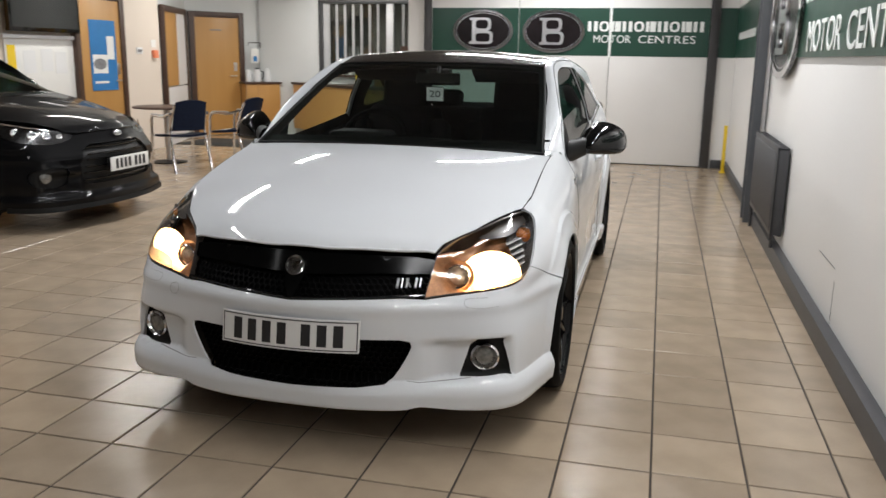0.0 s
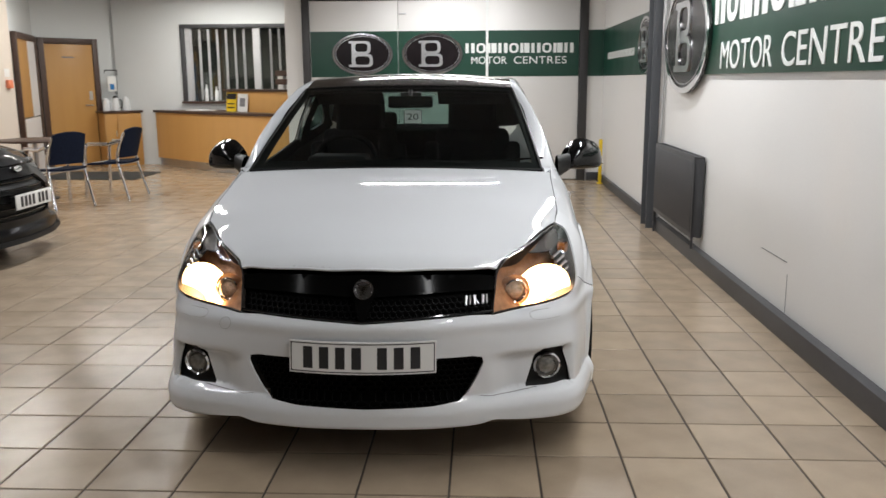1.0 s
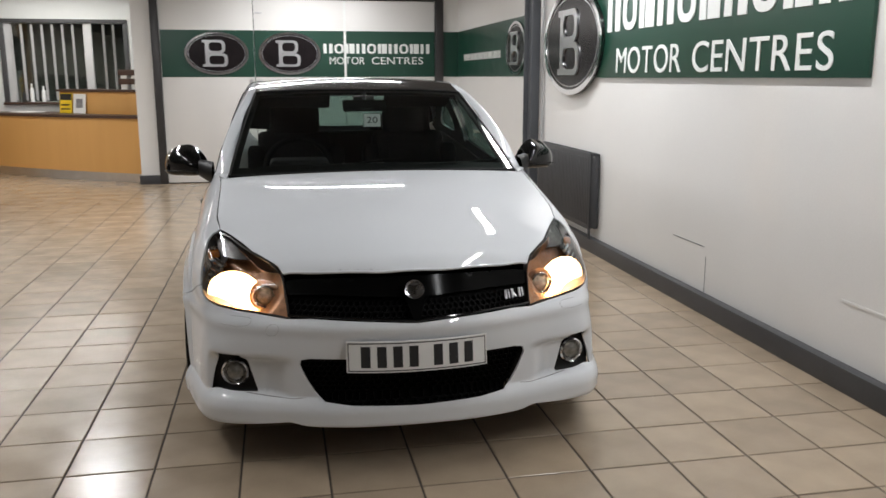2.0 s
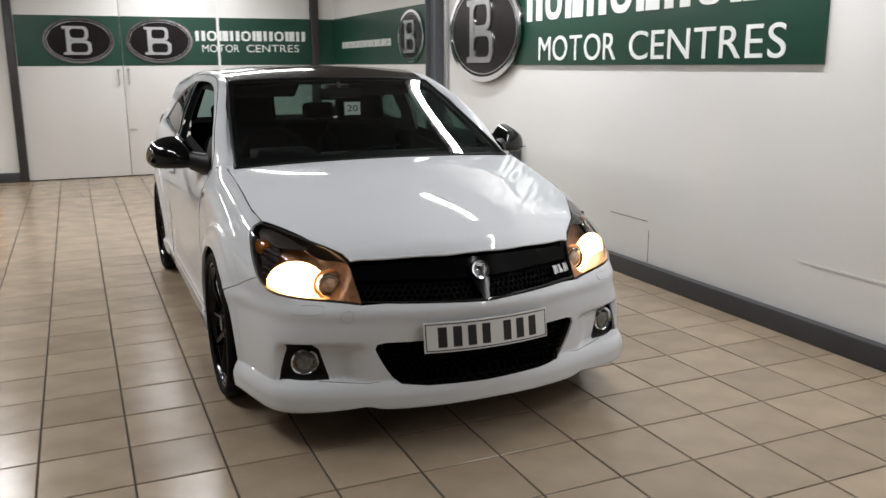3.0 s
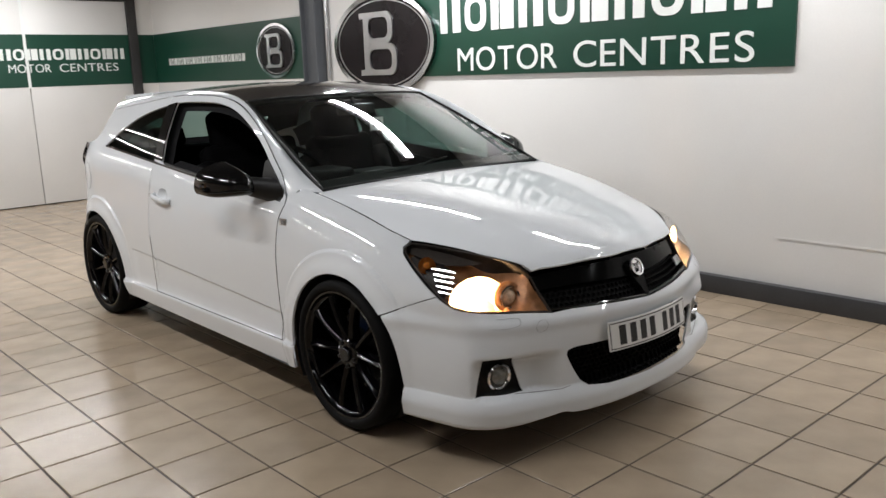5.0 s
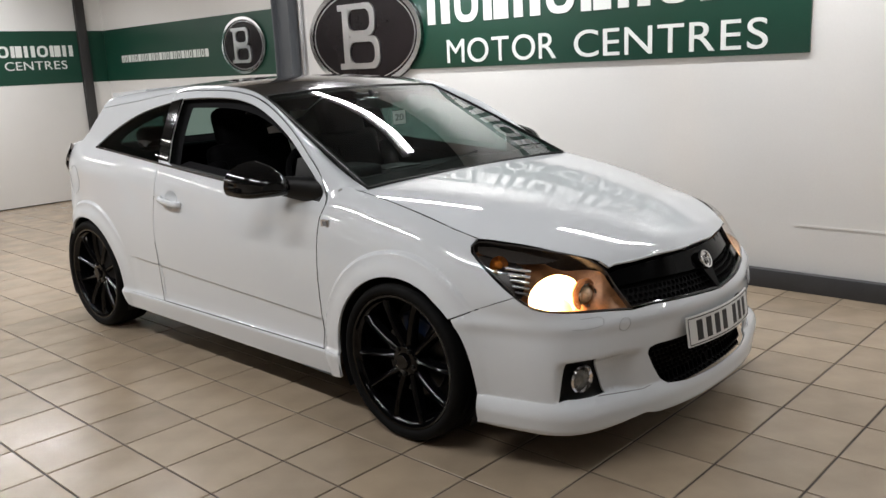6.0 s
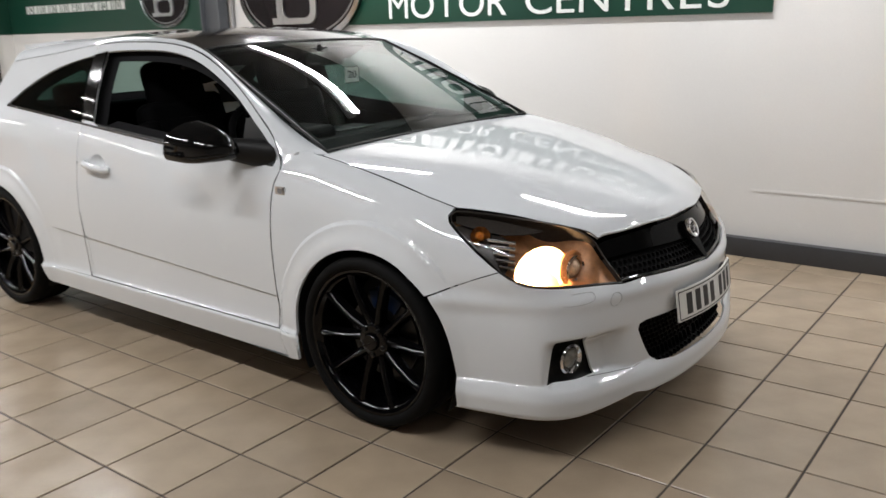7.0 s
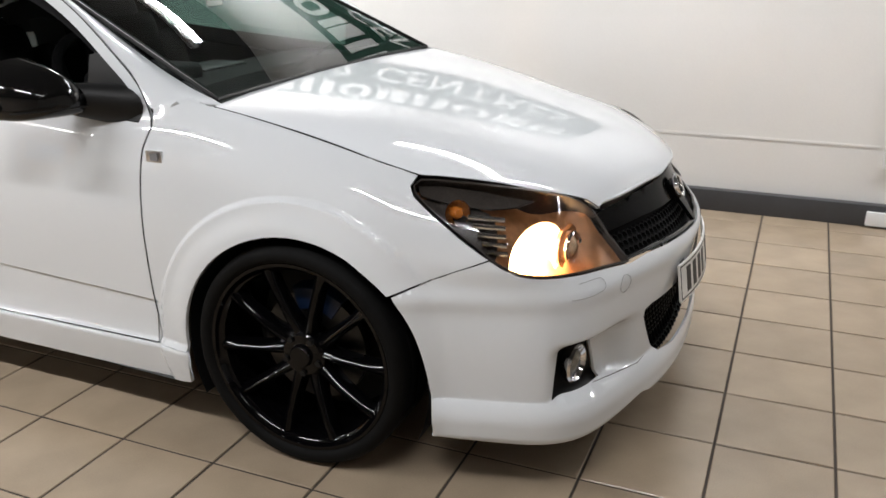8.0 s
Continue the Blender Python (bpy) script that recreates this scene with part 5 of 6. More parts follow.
def mirror(car, s):
    """A wedge-shaped shell with a flat underside and a peak towards its foot."""
    edge = [(v.x, v.y) for v in arc([(x, z, 0) for x, z in ((0.830, 0.985), (0.840, 0.958), (0.88, 0.950), (0.96, 0.948), (1.03, 0.951), (1.057, 0.966), (1.060, 1.005), (1.042, 1.052), (1.000, 1.082), (0.955, 1.096), (0.912, 1.094), (0.872, 1.066), (0.842, 1.026), (0.830, 0.985))], 4)][:-1]

    def shell(k, t):
        x, z = edge[k % len(edge)]
        f = max(1 - t ** 4.5, 0.0) ** 0.42
        cx, cz = 0.950, 0.990
        x, z = cx + (x - cx) * (1 - 0.10 * t) * f, cz - 0.012 * t + (z - cz) * (1 - (0.20 if z > cz else 0.04) * t) * f
        return (s * x, 0.755 + 0.42 * (x - 0.93) - 0.150 * t, z)
    ob = part("door_mirror", outward(grid(shell, range(len(edge) + 1), [0, 0.15, 0.3, 0.45, 0.6, 0.7, 0.78, 0.85, 0.90, 0.94, 0.97, 0.987, 0.996, 1.0]), (s * 0.94, 0.70, 1.0)), GLOSS_BLACK, car, "gloss black door mirror")
    part("lower_seam", tube([Vector((s * (0.840 + 0.211 * j / 10), 0.6065 + 0.42 * (0.840 + 0.211 * j / 10 - 0.93) + 0.020 * abs(j / 5 - 1) ** 3, 0.971)) for j in range(11)], 0.0022, 6), SATIN_BLACK, ob, "thin seam along the mirror's foot")
    bmesh_weld(ob)
    arm = bmesh.new()
    rows = []
    for t in range(7):
        u = t / 6
        cx, cy, cz = s * (0.80 + 0.075 * u), 0.565 + 0.085 * u, 0.965 + 0.02 * u
        w, h = 0.100 - 0.040 * u, 0.058 - 0.014 * u
        rows.append([arm.verts.new((cx, cy + w * math.cos(k * math.pi / 8), cz + h * math.sin(k * math.pi / 8))) for k in range(16)])
    for p, q in zip(rows, rows[1:]):
        for k in range(16):
            arm.faces.new((p[k], p[(k + 1) % 16], q[(k + 1) % 16], q[k]))
    bmesh.ops.recalc_face_normals(arm, faces=arm.faces)
    part("foot", arm, SATIN_BLACK, ob, "satin black mirror foot")
    back = bmesh.new()
    back.faces.new([back.verts.new((s * (0.94 + (x - 0.94) * 0.99), 0.750 + 0.42 * (x - 0.93), 0.992 + (z - 0.992) * 0.99)) for x, z in edge])
    part("mirror_glass", back, CHROME, ob, "mirror glass")
    return ob


def bmesh_weld(ob, d=1e-4):
    bm = bmesh.new()
    bm.from_mesh(ob.data)
    bmesh.ops.remove_doubles(bm, verts=bm.verts, dist=d)
    bm.to_mesh(ob.data), bm.free()


def seat(car, x):
    ob = part("front_seat", box(x - 0.25, x + 0.25, 1.02, 1.55, 0.38, 0.56, 0.07, segments=4), SEAT, car, "black leather front seat")
    lean = pose(x, 1.50, 0.50, -16)
    bm = box(-0.235, 0.235, -0.07, 0.07, 0.0, 0.62, 0.065, m=lean, segments=4)
    for e in (-1, 1):
        box(e * 0.25 - 0.05, e * 0.25 + 0.05, -0.13, 0.06, 0.08, 0.52, 0.045, bm=bm, m=lean, segments=3)
    part("backrest", bm, SEAT, ob)
    part("headrest", box(-0.155, 0.155, -0.06, 0.06, 0.56, 0.82, 0.06, m=lean, segments=4), SEAT, ob)
    bm = box(-0.13, 0.13, -0.078, -0.066, 0.06, 0.52, 0.005, m=lean)
    part("centre_panel", bm, SEAT, ob, "grey cloth centre panel")
    return ob


def hatchback():
    car = thing("hatchback", (-1.288, 3.738, 0), "white three-door hot hatchback with black roof and wheels, headlamps lit", "car")
    bm = box(-0.70, 0.70, -0.62, 2.95, 0.20, 0.36, 0.02)
    part("underbody", bm, SATIN_BLACK, car, "black underbody")
    # bumper: one skin with openings for the intake and the fog lamps
    half = [(0.0, 0.178)] + smooth_run([(0.15, 0.178), (0.30, 0.183), (0.36, 0.196), (0.42, 0.190), (0.55, 0.178), (0.8, 0.172), (1.0, 0.180), (1.018, 0.190)], 4) \
        + smooth_run([(1.022, 0.26), (1.040, 0.40), (1.056, 0.48), (1.083, 0.556)], 4) + [(0.960, 0.603), (0.828, 0.650)] \
        + smooth_run([(0.800, 0.629), (0.750, 0.607), (0.62, 0.593), (0.54, 0.586), (0.432, 0.574)], 4) + [(0.35, 0.579), (0.2, 0.575), (0.1, 0.571), (0.0, 0.565)]
    whole = half + [(-q, z) for q, z in half[-2:0:-1]]
    bumper = panel("front_bumper", whole, [INTAKE, FOG, [(-q, z) for q, z in FOG]], skin, PAINT, car, 0.0115, 0.009, away=(0, 0, 0.5),
                   lines=[[(e * q, z) for q in np.linspace(0.36, 0.512, 20)] for e in (-1, 1) for z in (0.2855, 0.281)] + [[(e * q, z) for q in np.linspace(0.722, 1.015, 30)] for e in (-1, 1) for z in (0.2855, 0.282, 0.277)])
    # the lower intake
    panel("intake_back", [(q * 1.04, z) for q, z in INTAKE], [], offset_skin(-0.05), MESH_BLACK, bumper, 0.04, 0, label="black intake backing")
    honeycomb(INTAKE, offset_skin(-0.030), 0.0125, MESH_BLACK, bumper, 0.0026)
    # the grille
    grille = panel("grille", GRILLE, [], offset_skin(-0.035), MESH_BLACK, car, 0.03, 0, label="black honeycomb grille")
    mesh_zone = [(0.455, 0.652), (0.425, 0.592), (0.2, 0.588), (0.0, 0.580), (-0.2, 0.588), (-0.425, 0.592), (-0.455, 0.652)]
    honeycomb(mesh_zone, offset_skin(-0.022), 0.0125, MESH_BLACK, grille, 0.0026)
    upper = [(0.0, 0.724), (0.15, 0.723), (0.30, 0.718), (0.44, 0.709), (0.494, 0.699), (0.468, 0.655), (0.3, 0.660), (0.10, 0.655), (0.0, 0.650)]
    def bar_face(q, z):
        """A face drawn straight from the bar's lower to its upper edge."""
        low, high, k = offset_skin(-0.012)(q, 0.650 + 0 * q), offset_skin(-0.012)(q, 0.722 + 0 * q), ((z - 0.650) / 0.072)[..., None]
        return low + (high - low) * k
    panel("upper_bar", upper + [(-q, z) for q, z in upper[-2:0:-1]], [], bar_face, BAR_BLACK, grille, 0.02, 0.015, label="gloss black grille bar")
    vee = [(0.055, 0.690), (0.028, 0.625), (0.010, 0.575), (0.0, 0.572), (-0.010, 0.575), (-0.028, 0.625), (-0.055, 0.690)]
    panel("centre_strut", vee, [], offset_skin(0.001), BAR_BLACK, grille, 0.012, 0.012, label="gloss black centre strut")
    edge = [(0.434, 0.584), (0.35, 0.584), (0.2, 0.580), (0.1, 0.576), (0.0, 0.570)]
    run = edge + [(-q, z) for q, z in edge[-2::-1]]
    part("lower_lip", tube([offset_skin(-0.006)(np.array(q), np.array(z + 0.004)) for q, z in run], 0.006, 8), GLOSS_BLACK, grille)
    # badge: a ringed disc with plain relief
    m = look((0, -0.868, 0.672), (0, -1.9, 1.15)) @ pose(0, 0, 0, 180)
    badge = part("badge", lathe([(0, 0.008), (0.028, 0.008), (0.030, 0.012), (0.036, 0.013), (0.038, 0.006), (0.038, 0)], 40, m), CHROME, grille, "round chrome badge")
    for k in range(5):
        part("relief", tube(arc([m @ Vector((-0.02 + 0.004 * k, -0.018 + 0.009 * k, 0.010)), m @ Vector((0.0, -0.012 + 0.006 * k, 0.013)), m @ Vector((0.02 - 0.002 * k, -0.016 + 0.009 * k, 0.010))], 3), 0.0022, 6), GLOSS_BLACK, badge)
    # a small chrome model badge as slanted bars
    bars = offset_skin(-0.002)
    for k in range(3):
        a, b = bars(np.array(0.345 + 0.03 * k), np.array(0.612)), bars(np.array(0.355 + 0.03 * k), np.array(0.640))
        part("badge_bar", tube([a, b], 0.0055, 6), SATIN, grille, "small chrome badge bar")
        c, d = bars(np.array(0.36 + 0.03 * k), np.array(0.613)), bars(np.array(0.350 + 0.03 * k + (0.018 if k != 1 else 0)), np.array(0.640))
        part("badge_bar", tube([c, d], 0.0035, 6), SATIN, grille, "small chrome badge bar")
    # fog lamps
    for s in (-1, 1):
        o = [(s * q, z) for q, z in FOG]
        fog = panel("fog_surround", [(q + s * 0.012 * (1 if abs(q) > 0.61 else -1), z) for q, z in o], [], offset_skin(-0.022), SATIN_BLACK, bumper, 0.02, 0.01, label="black fog lamp surround")
        c = Vector(offset_skin(-0.020)(np.array(s * 0.618), np.array(0.354)))
        m = look(c, c + Vector((s * 0.22, -1, 0.0))) @ pose(0, 0, 0, 180)
        part("fog_ring", lathe([(0.050, 0), (0.052, 0.020), (0.046, 0.026), (0.036, 0.014), (0.034, 0.004)], 40, m), CHROME, fog, "chrome fog lamp ring")
        part("fog_lens", lathe([(0.036, 0.006), (0.03, 0.018), (0.015, 0.024), (0, 0.025)], 32, m), FOG_LENS, fog, "clear grey fog lamp lens")
        # jet cover and tow eye lines, drawn as thin grooves
        f = offset_skin(0.0006)
        part("washer_cover", tube([Vector(f(np.array(s * q), np.array(z))) for q, z in smooth_run([(0.63, 0.576), (0.56, 0.573), (0.555, 0.55), (0.60, 0.543), (0.66, 0.545)], 4)], 0.0008, 6), JOINT, bumper, "thin washer cover joint")
        part("skirt_joint", tube([Vector(f(np.array(s * q), np.array(z))) for q, z in ((0.30, 0.285), (0.36, 0.279), (0.45, 0.281), (0.55, 0.285))], 0.0014, 6), GREY_INK, bumper, "thin bumper joint")
    f = offset_skin(0.0006)
    part("tow_eye_cover", tube([Vector(f(np.array(-0.47 + 0.022 * math.cos(t)), np.array(0.535 + 0.022 * math.sin(t)))) for t in [2 * math.pi * k / 24 for k in range(24)]], 0.0008, 6, closed=True), JOINT, bumper, "round tow eye cover joint")
    # number plate with plain bars
    def on_plate(d):
        return lambda x, z: (x, -0.961 + 0.48 * x * x - d + 0.14 * (z - 0.507), z)

    def plate_sheet(x0, x1, z0, z1, d, t):
        bm = bmesh.new()
        for a, b, c, e in ((x0, x1, z0, z1),):
            n = max(2, int((b - a) / 0.02))
            xs = [a + (b - a) * k / n for k in range(n + 1)]
            front = [[bm.verts.new(on_plate(d)(x, z)) for x in xs] for z in (c, e)]
            back = [[bm.verts.new(on_plate(d - t)(x, z)) for x in xs] for z in (c, e)]
            for k in range(n):
                bm.faces.new((front[0][k], front[0][k + 1], front[1][k + 1], front[1][k]))
                bm.faces.new((back[0][k], back[1][k], back[1][k + 1], back[0][k + 1]))
                bm.faces.new((front[1][k], front[1][k + 1], back[1][k + 1], back[1][k]))
                bm.faces.new((front[0][k], back[0][k], back[0][k + 1], front[0][k + 1]))
            for k in (0, n):
                bm.faces.new((front[0][k], front[1][k], back[1][k], back[0][k]))
        bmesh.ops.recalc_face_normals(bm, faces=bm.faces)
        return bm
    plate = part("number_plate", plate_sheet(-0.26, 0.26, 0.395, 0.507, 0, 0.006), PLATE, car, "white number plate with black character bars")
    for a, b, c, e in ((-0.255, 0.255, 0.400, 0.4035), (-0.255, 0.255, 0.4985, 0.502), (-0.255, -0.2515, 0.4036, 0.4984), (0.2515, 0.255, 0.4036, 0.4984)):
        part("plate_border", plate_sheet(a, b, c, e, 0.0008, 0.001), INK, plate)
    for k in range(7):
        x = -0.209 + 0.058 * k + (0.032 if k > 3 else 0)
        part("character_bar", plate_sheet(x, x + 0.034, 0.413, 0.489, 0.0008, 0.001), INK, plate)
    part("plate_seat", box(-0.20, 0.20, -0.928, -0.86, 0.42, 0.50), SATIN_BLACK, plate)
    # bonnet
    edge = [(0.742, 0.272), (0.738, 0.18), (0.7355, 0.0), (0.7345, -0.2)] + [tuple(float(c) for c in skin(q, z)[:2]) for q, z in ((0.99, 0.825), (0.94, 0.822), (0.82, 0.809), (0.70, 0.791), (0.60, 0.767), (0.527, 0.734), (0.487, 0.698))] + [(0.44, -0.738), (0.36, -0.768), (0.25, -0.802), (0.12, -0.834), (0.0, -0.840)]
    edge = edge[:10] + smooth_run(edge[10:], 5)
    outline = [(x, y) for x, y in edge] + [(-x, y) for x, y in edge[-2::-1]] + [(-0.5, 0.284), (0.0, 0.290), (0.5, 0.284)]
    panel("bonnet", outline, [], bonnet, PAINT, car, 0.0105, 0.004, away=(0, -0.1, 0.3))
    lip = [(x, y) for x, y in edge if y < -0.70]
    rolled = []
    for x, y in dense(lip + [(-x, y) for x, y in lip[-2::-1]], 0.012, False):
        at = [bonnet(np.array(x + a), np.array(y + b)) for a, b in ((-0.002, 0.004), (0.002, 0.004), (0, 0.002), (0, 0.006))]
        n = np.cross(at[1] - at[0], at[3] - at[2])
        rolled.append(Vector(bonnet(np.array(x), np.array(y + 0.002))) - Vector(n / np.linalg.norm(n)) * 0.0042)
    part("bonnet_lip", tube(rolled, 0.0056, 10), PAINT, car, "rolled front edge of the bonnet")
    for s in (-1, 1):
        part("bonnet_gap", tube([Vector(bonnet(np.array(s * (x + 0.002)), np.array(y))) - Vector((0, 0, 0.0012)) for x, y in dense(edge[:12], 0.03, False)], 0.0016, 6), SATIN_BLACK, car, "thin dark bonnet gap")
    for s in (-1, 1):
        body_side(car, s, PAINT)
        headlamp(car, s)
        mirror(car, s)
    # glass, cowl, roof
    part("cowl", grid(lambda u, v: (u * 0.72, 0.25 + 0.13 * v - 0.01 * (1 - u * u), 0.950 + 0.01 * (1 - u * u) + 0.015 * v), frac(12), [0, 0.5, 1]), SATIN_BLACK, car, "black cowl panel")
    part("windscreen", outward(grid(windscreen, frac(24), [k / 16 for k in range(17)]), (0, 1.3, 0.8)), GLASS, car, "clear windscreen glass")
    rim = [windscreen(u, 0.0) for u in frac(16)] + [windscreen(1, k / 12) for k in range(1, 12)] + [windscreen(u, 1.0) for u in frac(16)[::-1]] + [windscreen(-1, 1 - k / 12) for k in range(1, 12)]
    for name, us, vs in (("base", frac(24), [0, 0.025, 0.05, 0.075]), ("side", [-1, -0.98, -0.955], [k / 16 for k in range(17)]), ("side", [0.955, 0.98, 1], [k / 16 for k in range(17)]), ("top", frac(24), [0.955, 0.98, 1])):
        part("glass_border", grid(lambda u, v: Vector(windscreen(u, v)) + Vector((0, 0.004, -0.004)), us, vs), MESH_BLACK, car, "black printed glass border")
    part("windscreen_seal", tube(rim, 0.007, 6, closed=True), SATIN_BLACK, car)
    thicken(part("roof", outward(grid(roof, frac(20), list(np.linspace(1.10, 2.60, 30))), (0, 1.5, 0.8)), ROOF_BLACK, car, "gloss black roof panel"), 0.02)
    thicken(part("spoiler", outward(grid(lambda u, v: (u * (0.553 + 0.02 * v), 2.38 + 0.37 * v - 0.05 * u * u, 1.414 - 0.012 * v - 0.006 * v * v - 0.012 * u * u), frac(16), [k / 8 for k in range(9)]), (0, 2.5, 0.5)), PAINT, car, "white roof spoiler"), 0.035)
    part("rear_window", outward(grid(lambda u, v: (u * (0.57 - 0.05 * v), 3.05 - 0.40 * v - 0.06 * u * u, 1.05 + 0.28 * v), frac(12), [k / 8 for k in range(9)]), (0, 2, 0.8)), REAR_TINT, car, "tinted rear window")
    thicken(part("tailgate", outward(grid(lambda u, v: (u * 0.55, 3.30 - 0.15 * v * v - 0.05 * u * u, 0.40 + 0.64 * v), frac(10), [k / 6 for k in range(7)]), (0, 2, 0.6)), PAINT, car), 0.02)
    for s in (-1, 1):
        outer = [Vector(on_side(s)(np.array(y), np.array(z))) for y, z in dense([(2.59, 1.306), (2.655, 1.235), (2.71, 1.17), (2.775, 1.115), (2.93, 1.088), (3.05, 1.056)], 0.03, False)]
        n = len(outer) - 1
        inner = [Vector((s * (0.565 - 0.05 * (1 - k / n)), 2.60 + 0.40 * k / n, 1.335 - 0.285 * k / n)) for k in range(n + 1)]
        thicken(part("rear_pillar", outward(grid(lambda k, v: outer[k].lerp(inner[k], v) + Vector((s * 0.5, 0.6, 0.4)) * 0.05 * v * (1 - v), range(n + 1), [0, 0.25, 0.5, 0.75, 1]), (0, 2.0, 0.8)), PAINT, car, "white rear pillar"), 0.008)
        part("rear_pillar_lining", grid(lambda k, v: outer[k].lerp(inner[k], v) - Vector((s * 0.03, 0.04, 0.012)), range(n + 1), [0, 0.5, 1]), HEADLINER, car, "black rear pillar lining")
    part("tailgate_lining", grid(lambda u, v: (u * 0.56, 3.08 - 0.03 * u * u, 0.80 + 0.255 * v), frac(8), [0, 0.5, 1]), HEADLINER, car, "black tailgate lining")
    for s in (-1, 1):
        tl = loop2([(2.90, 1.082), (3.05, 1.056), (3.13, 0.98), (3.15, 0.90), (3.08, 0.92), (2.95, 1.01)], 4)
        lamp = panel("tail_lamp", tl, [], on_side(s, offset_skin(0.018)), TAIL_LENS, car, 0.02, 0.016, label="smoked tail lamp")
        part("lamp_edge", tube([Vector(on_side(s, offset_skin(0.016))(np.array(y), np.array(z))) for y, z in tl], 0.0025, 6, closed=True), SATIN_BLACK, lamp, "thin dark lamp edge")
        f = on_side(s, offset_skin(0.0006))
        part("fuel_flap" if s < 0 else "flap_joint", tube([Vector(f(np.array(2.79 + 0.08 * math.cos(t)), np.array(0.885 + 0.085 * math.sin(t)))) for t in [2 * math.pi * k / 30 for k in range(30)]], 0.0013, 6, closed=True), GREY_INK, car, "round fuel flap joint") if s < 0 else None
        # side repeater and door handle
        c = Vector(skin(s * (0.405 + CORNER - Y_B), 0.840))
        rep = part("side_repeater", box(-0.004, 0.006, -0.027, 0.027, -0.017, 0.017, 0.004, m=Matrix.Translation(c)), SATIN, car, "small bright side repeater")
        part("lens", box(-0.006 if s < 0 else 0.004, -0.004 if s < 0 else 0.0068, -0.014, 0.010, -0.010, 0.010, m=Matrix.Translation(c)), GREY_INK, rep)
        c = Vector(skin(s * (1.65 + CORNER - Y_B), 0.842))
        def hollow(y, z):
            """A dish sunk into the door, deepest behind the handle."""
            k = 1 - np.minimum(np.hypot((y - 1.652) / 0.064, (z - 0.846) / 0.047), 1) ** 2
            return on_side(s)(y, z) - np.array([s * 0.022, 0, 0]) * k[..., None]
        handle = part("door_handle", tube(arc([c + Vector((s * 0.004, 0.095, 0.004)), c + Vector((s * 0.026, 0.07, 0.002)), c + Vector((s * 0.031, 0.0, -0.004)), c + Vector((s * 0.027, -0.075, -0.010)), c + Vector((s * 0.004, -0.10, -0.012))], 5), 0.0125, 12), PAINT, car, "white door handle")
        for v in handle.data.vertices:   # a flat-faced bar, taller than it is thick
            v.co.z = c.z + (v.co.z - c.z) * 1.25
        panel("handle_cup", HANDLE_CUP, [], hollow, PAINT, handle, 0.012, 0, label="hollow behind the handle")
    # wheels and their arches
    left = wheel()
    left.parent = car
    left.name = "wheel"
    left.matrix_basis = pose(-0.872, FRONT_HUB, HUB + 0.0095)
    for key in ("category", "label"):
        del left[key]
    for x, y, rz, spin in ((-0.872, AXLE, 0, 25), (0.872, FRONT_HUB, 180, 10), (0.872, AXLE, 180, 50)):
        copy_thing(left, pose(x, y, HUB + 0.0095, 0, 0, rz) @ pose(0, 0, 0, spin))
    left.matrix_basis = pose(-0.872, FRONT_HUB, HUB + 0.0095) @ pose(0, 0, 0, 6)
    for s in (-1, 1):
        for y in (-0.033, AXLE):
            bm = grid(lambda a, x: (s * x, y + 0.374 * math.cos(a), 0.304 + 0.374 * math.sin(a)), [radians(-25 + 230 * k / 30) for k in range(31)], [0.56, 0.70, 0.862])
            part("arch_liner", bm, SATIN_BLACK, car, "black wheel arch liner")
            bm = prism([(y + 0.374 * math.cos(t), 0.304 + 0.374 * math.sin(t)) for t in [radians(-25 + 230 * k / 30) for k in range(31)]], 0.01, Matrix(((0, 0, 1, s * 0.56), (1, 0, 0, 0), (0, 1, 0, 0), (0, 0, 0, 1))))
            part("arch_wall", bm, SATIN_BLACK, car)
    # wipers
    for a, b, c in (((-0.62, 0.345, 0.992), (-0.20, 0.34, 1.010), (0.06, 0.40, 1.033)), ((0.02, 0.33, 1.000), (0.40, 0.345, 1.010), (0.62, 0.405, 1.020))):
        w = part("wiper", tube(arc([a, b, c], 5), [0.010] * 6 + [0.006] * 5, 8), MESH_BLACK, car)
        part("blade", tube([Vector(b) + Vector((-0.25, 0.0, -0.004)), Vector(b) + Vector((0.0, 0.012, 0.002)), Vector(c) + Vector((0.10, 0.02, 0.004))], 0.005, 6), MESH_BLACK, w)
    interior(car)
    return car


